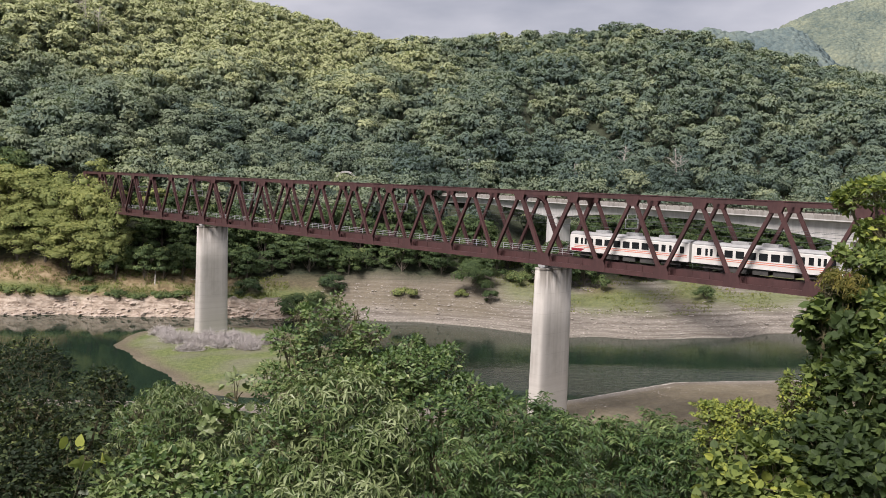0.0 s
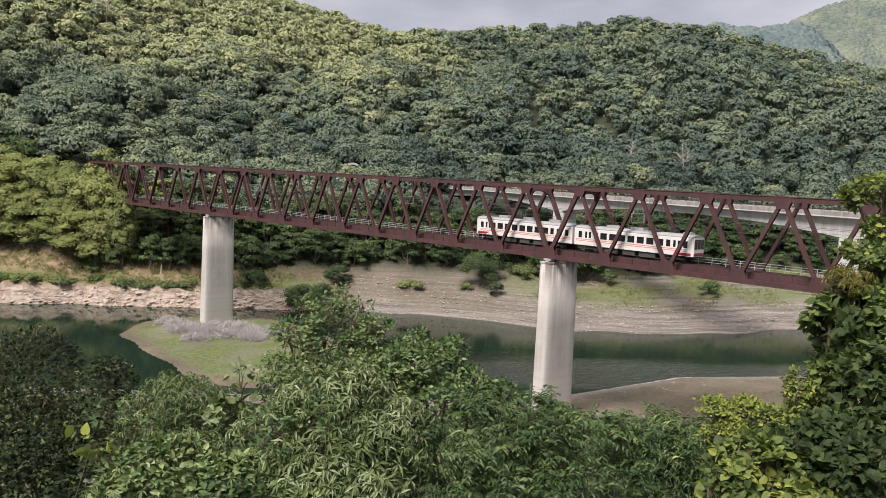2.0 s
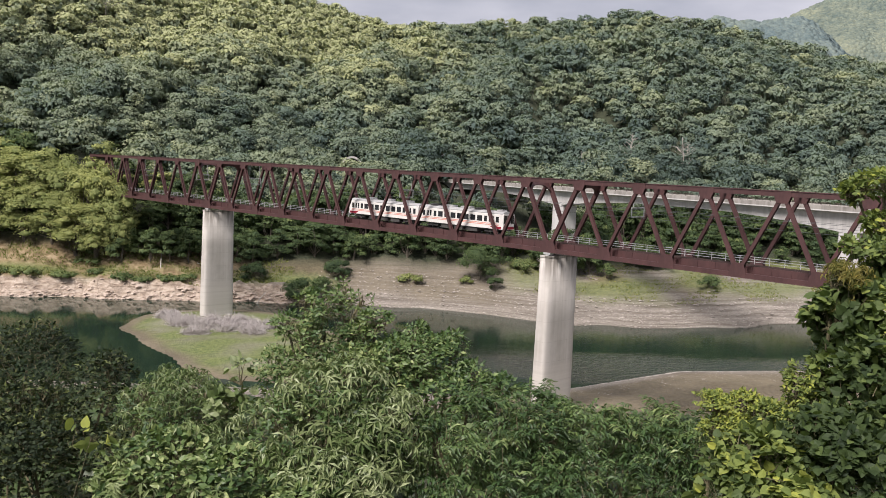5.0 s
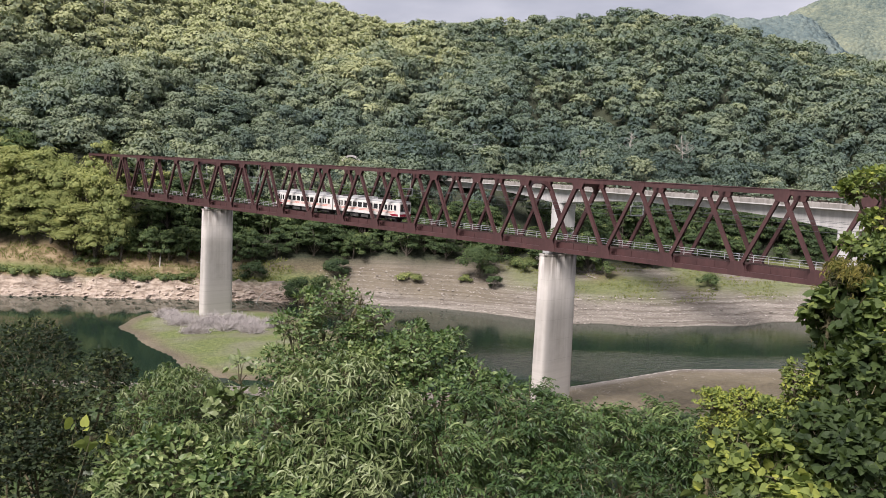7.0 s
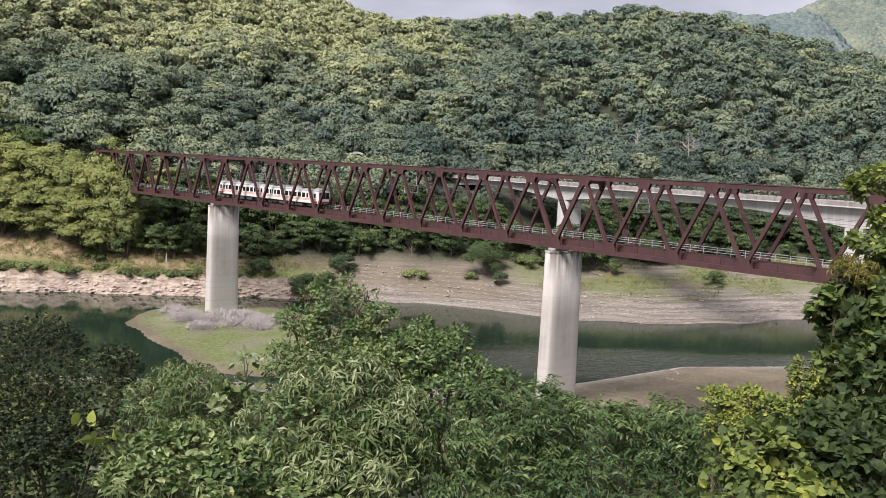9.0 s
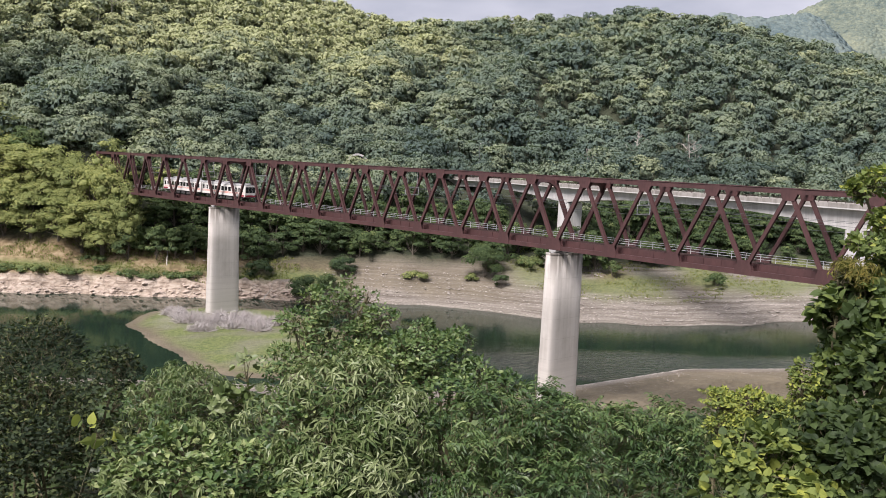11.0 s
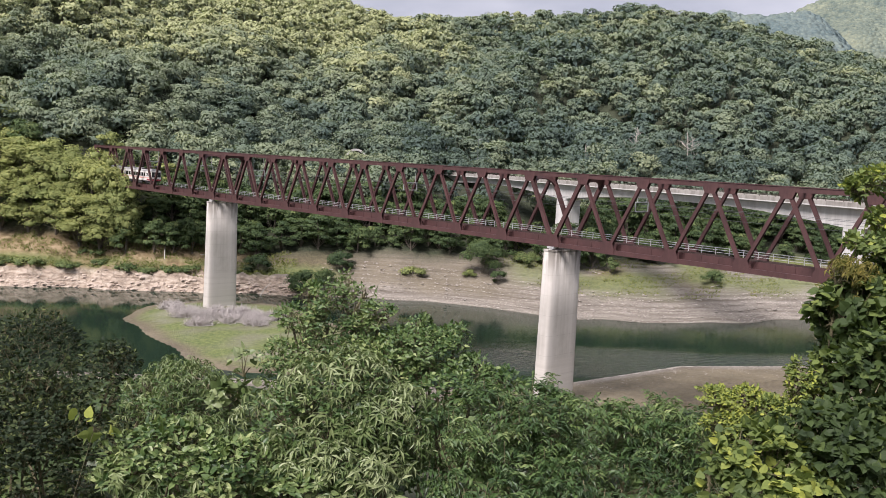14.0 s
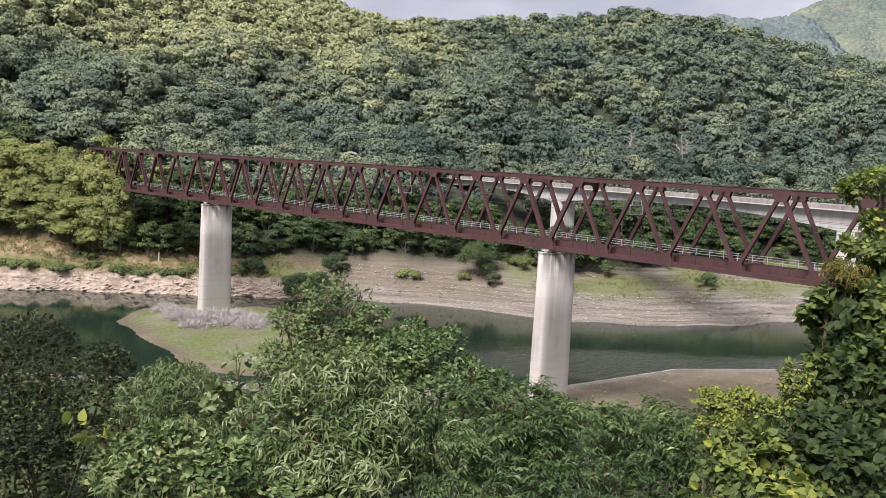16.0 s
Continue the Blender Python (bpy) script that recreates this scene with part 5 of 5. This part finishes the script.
def plant(name, label, lobes, root, kind, shoots, size, tint, seed, material, inner=0.25, spread=0.12, up=0.5, single=0, thick=1.0):
    """A leafy plant: stems from the root to each lobe, shoots over the lobes, leaves along each shoot."""
    r = np.random.RandomState(seed)
    th = thing(name, pose(*root), label, "plant" if "vine" in name else "bush")
    lob = np.array(lobes, float)
    lob[:, :3] -= np.array(root)
    area = (lob[:, 3] * lob[:, 5] + lob[:, 3] * lob[:, 4]) ** 0.9
    pick = r.choice(len(lob), shoots, p=area / area.sum())
    clump = max(6, shoots // 18)
    cd = rand_dirs(r, clump, up)
    cl = r.choice(len(lob), clump, p=area / area.sum())
    ck = r.randint(clump, size=shoots)
    loose = r.uniform(size=shoots) < 0.15
    pick = np.where(loose, pick, cl[ck])
    d = np.where(loose[:, None], rand_dirs(r, shoots, up), cd[ck] + r.normal(0, 0.23, (shoots, 3)))
    d /= np.linalg.norm(d, axis=1)[:, None]
    depth = np.where(r.uniform(size=shoots) < inner, r.uniform(0.45, 0.9, shoots), r.uniform(0.85, 1.08, shoots))
    p = lob[pick, :3] + d * lob[pick, 3:6] * depth[:, None]
    lobe_t = r.normal(0, 0.08, len(lob))
    stint = tint + lobe_t[pick] + r.normal(0, 0.6 * spread, shoots) + np.where(loose, 0, r.normal(0, 0.9 * spread, clump)[ck])
    g = d * 0.8 + np.array([0, 0, 0.35]) + r.normal(0, 0.45, (shoots, 3))
    g /= np.linalg.norm(g, axis=1)[:, None]
    V, T, off, F = [], [], 0, []
    tw_v = []
    if kind == "pinnate":
        cnt, ln = 11, size * 3.4
    elif kind == "droop":
        cnt, ln = 8, size * 1.9
    else:
        cnt, ln = 3, size * 1.2
    ln = ln * r.uniform(0.7, 1.25, (shoots, 1))
    side0 = np.cross(g, np.array([0, 0, 1.0])) + 1e-4
    side0 /= np.linalg.norm(side0, axis=1)[:, None]
    for i in range(cnt):
        f = (i + 0.6) / cnt
        pos = p + g * ln * f + np.array([0, 0, -0.45]) * ln * f * f
        sg = 1 if i % 2 else -1
        if kind == "pinnate":
            al = g * 0.35 + side0 * sg * 0.8 + np.array([0, 0, -0.45]) + r.normal(0, 0.14, (shoots, 3))
            upv = np.array([0, 0, 1.0]) + 0.2 * r.normal(size=(shoots, 3))
        elif kind == "droop":
            ang = i * 2.4 + 0.4 * r.normal(size=(shoots, 1))
            out = side0 * np.cos(ang) + np.cross(g, side0) * np.sin(ang)
            al = g * 0.25 + out * 0.8 + np.array([0, 0, -0.62]) + r.normal(0, 0.15, (shoots, 3))
            upv = g + np.array([0, 0, 1.0]) + 0.2 * r.normal(size=(shoots, 3))
            pos = p + g * ln * (0.55 + 0.4 * f) + np.array([0, 0, -0.2]) * ln * f
        else:
            ang = (i - 1) * 1.35
            al = g * math.cos(ang) + side0 * math.sin(ang) + np.array([0, 0, -0.30]) + r.normal(0, 0.25, (shoots, 3))
            upv = d * 0.9 + np.array([0, 0, 0.7]) + 0.55 * r.normal(size=(shoots, 3))
            pos = p + g * ln * (0.9 if i == 1 else 0.7)
        L = size * r.uniform(0.55, 1.3, (shoots, 1))
        wd = L * {"pinnate": 0.36, "droop": 0.23, "broad": 0.92, "round": 0.66, "ovate": 0.62}[kind]
        shape = {"broad": HEART, "round": HEART, "ovate": OVATE}.get(kind, LANCE)
        v, fc = leaves_at(pos, al, upv, L, wd, shape)
        V.append(v)
        F.append(fc + off)
        off += len(v)
        T.append(np.repeat(np.clip(stint + r.normal(0, 0.09, shoots), 0, 1), len(shape)))
    q = p + g * ln * 0.95 + np.array([0, 0, -0.45]) * ln * 0.9
    s = side0 * 0.004
    tw_v = np.stack([p - s - g * 0.1, p + s - g * 0.1, q + s * 0.5, q - s * 0.5], 1).reshape(-1, 3)
    leaf_ob = part("leaves", quads_mesh("leaves", np.concatenate(V), np.concatenate(F), material, np.concatenate(T)), None, th)
    tagged(leaf_ob, kind="stuff")
    tagged(part("branchwork", quads_mesh("branchwork", tw_v, np.arange(len(tw_v)).reshape(-1, 4), M_TWIG), None, th), kind="stuff")
    m = Mesh()
    for b in lob:
        c = Vector(b[:3])
        limb(m, r, (r.normal() * 0.15, r.normal() * 0.15, -0.3), c, 0.035 * thick, 0.018 * thick, 0.06, 5)
        for _ in range(7):
            e = rand_dirs(r, 1, 0.5)[0] * b[3:6]
            limb(m, r, c - Vector((0, 0, b[5] * 0.5)), c + Vector(e), 0.011, 0.004, 0.12, 4)
    part("stem", m, M_TWIG, th)
    if single:
        lm = {}
        for j in range(single):
            k = r.randint(4)
            if k not in lm:
                v, fc = leaves_at(np.zeros((1, 3)), np.array([[1.0, 0, -0.1]]), np.array([[0, 0, 1.0]]), np.array([[size * (0.85 + 0.12 * k)]]), np.array([[size * (0.8 + 0.12 * k)]]), HEART)
                lm[k] = quads_mesh("leaf", v, fc, material, np.full(11, min(1.0, tint + 0.12 * (k - 1))))
            i = r.randint(shoots)
            ob = part("leaf", lm[k], None, th)
            e = p[i] + d[i] * 0.05
            ob.matrix_basis = pose(*e, r.uniform(-45, 45), r.uniform(-10, 55), r.uniform(0, 360))
    return th


LOBES = {
    "dark": [(-6.86, 14.0, 34.6, 0.73, 1.0, 0.73), (-6.42, 13.0, 33.93, 0.85, 0.8, 0.68), (-5.35, 13.5, 34.38, 0.41, 0.7, 0.66), (-8.41, 15.0, 34.44, 0.59, 1.0, 0.59), (-6.0, 12.5, 33.49, 1.15, 1.0, 0.74), (-4.4, 12.5, 33.83, 0.57, 0.8, 0.57)],
    "small_left": [(-3.43, 11.5, 34.65, 0.53, 0.8, 0.57), (-3.83, 12.0, 35.02, 0.24, 0.5, 0.16), (-4.23, 12.0, 34.67, 0.24, 0.5, 0.24)],
    "centre_top": [(-1.43, 11.8, 36.42, 0.08, 0.3, 0.25), (-1.78, 11.6, 36.16, 0.12, 0.4, 0.23), (-1.15, 11.6, 35.88, 0.23, 0.5, 0.23), (-1.57, 11.5, 35.96, 0.32, 0.6, 0.57), (-1.87, 11.3, 35.75, 0.37, 0.6, 0.44), (-1.3, 11.8, 36.15, 0.15, 0.4, 0.31), (-2.11, 11.0, 35.51, 0.29, 0.6, 0.29), (-1.02, 11.2, 35.51, 0.51, 0.7, 0.37), (-2.12, 11.7, 36.02, 0.17, 0.4, 0.12), (-1.12, 11.7, 36.40, 0.13, 0.35, 0.12), (-0.87, 11.6, 36.15, 0.2, 0.4, 0.14), (-1.88, 11.7, 36.36, 0.1, 0.3, 0.08)],
    "centre_arm": [(-0.28, 11.2, 35.77, 0.59, 0.6, 0.24), (0.16, 11.4, 35.9, 0.19, 0.4, 0.12), (-0.39, 11.6, 35.99, 0.15, 0.4, 0.11), (-0.64, 11.0, 35.58, 0.43, 0.6, 0.22), (0.47, 11.0, 35.59, 0.18, 0.4, 0.12), (-0.04, 10.8, 35.43, 0.53, 0.6, 0.21), (0.76, 10.8, 35.47, 0.21, 0.4, 0.14)],
    "chestnut": [(-1.17, 10.0, 35.39, 0.66, 0.7, 0.43), (-1.8, 9.8, 35.21, 0.39, 0.6, 0.32), (-0.61, 9.8, 35.2, 0.45, 0.6, 0.32), (-1.15, 9.5, 34.81, 0.81, 0.7, 0.37)],
    "kudzu_small": [(-2.42, 10.3, 35.63, 0.15, 0.3, 0.2), (-2.51, 10.0, 35.32, 0.13, 0.3, 0.13)],
    "sumac": [(0.59, 10.0, 35.12, 0.52, 0.7, 0.43), (1.3, 10.3, 35.06, 0.47, 0.7, 0.41), (1.95, 10.0, 35.05, 0.52, 0.7, 0.43), (2.67, 10.2, 35.02, 0.47, 0.7, 0.44), (0.85, 9.5, 34.7, 0.87, 0.7, 0.31), (2.13, 9.5, 34.76, 0.94, 0.7, 0.31), (0.06, 9.8, 34.96, 0.32, 0.6, 0.32), (3.22, 10.4, 34.9, 0.27, 0.5, 0.34), (1.36, 11.0, 35.37, 0.18, 0.4, 0.07)],
    "bright_low": [(-2.86, 9.0, 34.91, 0.65, 0.6, 0.32), (-2.08, 8.8, 34.89, 0.4, 0.5, 0.23), (-3.27, 8.8, 34.78, 0.23, 0.4, 0.12), (-1.47, 8.8, 34.77, 0.4, 0.4, 0.12)],
    "yellow_bush": [(3.15, 9.6, 35.75, 0.2, 0.3, 0.1), (3.5, 9.6, 35.75, 0.15, 0.3, 0.13), (3.8, 9.0, 36.09, 0.07, 0.25, 0.3), (3.64, 9.2, 35.74, 0.18, 0.3, 0.14), (3.3, 9.4, 35.5, 0.32, 0.3, 0.16), (3.72, 9.1, 35.5, 0.3, 0.3, 0.2), (3.95, 9.0, 35.85, 0.14, 0.25, 0.22)],
    "kudzu_right": [(4.88, 9.5, 36.78, 0.41, 0.7, 0.44), (4.48, 9.0, 36.12, 0.44, 0.7, 0.47), (5.11, 9.8, 37.19, 0.26, 0.6, 0.26), (4.4, 9.6, 36.51, 0.14, 0.4, 0.14), (4.54, 9.4, 36.81, 0.2, 0.4, 0.26)],
    "kudzu_low": [(4.52, 8.6, 36.0, 0.45, 0.7, 0.75), (3.87, 8.2, 35.57, 0.43, 0.6, 0.48), (3.72, 8.8, 35.53, 0.29, 0.5, 0.29)],
    "kudzu_top": [(4.18, 9.2, 36.86, 0.12, 0.3, 0.19), (4.41, 9.3, 37.04, 0.16, 0.35, 0.16)],
    "kudzu_bright": [(3.1, 8.2, 35.53, 0.35, 0.5, 0.24), (2.83, 8.0, 35.31, 0.26, 0.4, 0.16), (3.33, 7.8, 35.41, 0.36, 0.4, 0.1)],
    "yellow_sprig": [(-3.63, 8.8, 35.28, 0.08, 0.1, 0.06)],
    "maple": [(5.25, 10.5, 38.33, 0.21, 0.5, 0.11), (5.3, 10.3, 37.85, 0.2, 0.4, 0.11), (5.1, 10.8, 38.19, 0.1, 0.3, 0.06), (4.86, 9.9, 37.57, 0.19, 0.4, 0.06)],
    "brown_top": [(4.22, 9.3, 37.19, 0.07, 0.3, 0.18), (4.47, 9.5, 37.34, 0.09, 0.3, 0.05)],
}


def root_of(key):
    a = np.array(LOBES[key])
    x, y = float(a[:, 0].mean()), float(a[:, 1].mean())
    return (round(x, 2), round(y, 2), float(height(x, y)))


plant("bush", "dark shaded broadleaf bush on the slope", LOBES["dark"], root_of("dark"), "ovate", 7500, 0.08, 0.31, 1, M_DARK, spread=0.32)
plant("bush", "green bush with small narrow drooping leaves", LOBES["small_left"], root_of("small_left"), "droop", 420, 0.10, 0.62, 2, M_LANCE, spread=0.2)
plant("bush", "dark green small-leaved bush low on the slope", LOBES["small_left"], root_of("small_left"), "ovate", 900, 0.065, 0.42, 22, M_GREEN, spread=0.2)
plant("bush", "tall loose leafy green bush with small leaves", LOBES["centre_top"], root_of("centre_top"), "ovate", 2300, 0.064, 0.62, 3, M_GREEN, spread=0.2)
plant("bush", "dark green spreading leafy branch over the slope", LOBES["centre_arm"], root_of("centre_arm"), "ovate", 2100, 0.072, 0.54, 4, M_GREEN, spread=0.18)
plant("bush", "pale green bush with drooping whorls of narrow leaves", LOBES["chestnut"], root_of("chestnut"), "droop", 800, 0.125, 0.82, 5, M_LANCE, inner=0.1, spread=0.18)
plant("bush", "dark green leafy bush with many thin stems", LOBES["chestnut"], root_of("chestnut"), "ovate", 2100, 0.066, 0.44, 25, M_GREEN, inner=0.5, spread=0.2)
plant("vine", "pale green climbing vine with broad leaves", LOBES["kudzu_small"], root_of("kudzu_small"), "broad", 60, 0.10, 0.80, 6, M_LANCE, single=24, thick=0.25)
plant("bush", "dense dark green bush with feathered leaves", LOBES["sumac"], root_of("sumac"), "pinnate", 2100, 0.088, 0.44, 7, M_GREEN, spread=0.2)
plant("bush", "bright green leafy bush low on the slope", LOBES["bright_low"], root_of("bright_low"), "round", 1900, 0.074, 0.74, 8, M_GREEN, spread=0.24)
plant("bush", "pale drooping leaf whorls over a low green bush", LOBES["bright_low"], root_of("bright_low"), "droop", 130, 0.12, 0.72, 28, M_LANCE, inner=0.0, spread=0.15)
plant("bush", "yellow-green bush among darker foliage", LOBES["yellow_bush"], root_of("yellow_bush"), "round", 3400, 0.040, 0.97, 9, M_BROAD)
plant("vine", "thick climbing vine with broad dark green leaves", LOBES["kudzu_right"], root_of("kudzu_right"), "broad", 1700, 0.085, 0.50, 10, M_BROAD, spread=0.22, single=110)
# lower part of the same vine; a low tint gives it its shade
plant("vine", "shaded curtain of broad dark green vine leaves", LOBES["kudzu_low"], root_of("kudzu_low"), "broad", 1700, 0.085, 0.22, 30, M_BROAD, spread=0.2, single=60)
plant("vine", "dark green vine leaves hanging over the slope", LOBES["kudzu_top"], root_of("kudzu_top"), "broad", 300, 0.10, 0.42, 17, M_BROAD, spread=0.17)
plant("vine", "bright green climbing vine with broad leaves", LOBES["kudzu_bright"], root_of("kudzu_bright"), "broad", 460, 0.092, 0.78, 11, M_BROAD, spread=0.2, single=70)
plant("tree", "yellow-green maple branch reaching over the lake", LOBES["maple"], (6.6, 10.4, float(height(6.6, 10.4))), "round", 900, 0.072, 0.84, 12, M_BROAD, up=0.1)
plant("vine", "browning vine top with yellowed leaves", LOBES["brown_top"], root_of("brown_top"), "droop", 170, 0.075, 0.6, 13, M_DRYLEAF)
plant("vine", "young vine shoot with bright yellow-green leaves", LOBES["yellow_sprig"], root_of("yellow_sprig"), "broad", 4, 0.15, 0.98, 21, M_BROAD, inner=0.0, spread=0.03, thick=0.12)

# trees lower down the slope, under the line of sight to the lake
low = [bank_tree(200 + i, 8.0, 3.4, 18, 80, 0.34, 0.10 + 0.08 * i, "green broadleaf tree on the slope below", M_LANCE, False) for i in range(3)]
sx, sy = scatter(-46, 50, 26, 76, 10.0, lambda x, y: np.abs(x) < y * 0.56 + 5)
seen_low = set()
for i, (x, y) in enumerate(zip(sx, sy)):
    z = float(height(x, y))
    k = i % 3
    t = copy_thing(low[k], Matrix()) if k in seen_low else low[k]
    seen_low.add(k)
    s = max(0.35, min(1.35, (38.3 - 0.268 * y - z) / 8.6))
    t.matrix_basis = pose(x, y, z, 0, 0, rng.uniform(0, 360)) @ Matrix.Diagonal((max(s, 1.45), max(s, 1.45), s, 1))
    t["group"] = "trees on the near slope"



def motions():
    """The train runs off over the bridge, gathering speed."""
    rail_z = B_C[2] + 1.04
    turn = radians(B_TURN)
    for car, off, flip in ((car_lead, -10.0, 0), (car_tail, -30.0, 180)):
        rows = []
        for i in range(17):
            t = float(i)
            s = -3.62 + 9.637 * t + 0.2355 * t * t - 0.0009 * t ** 3 + off
            rows.append((t, pose(B_C[0] + math.cos(turn) * s, B_C[1] + math.sin(turn) * s, rail_z, 0, 0, B_TURN + flip)))
        walk(car, rows)


motions()
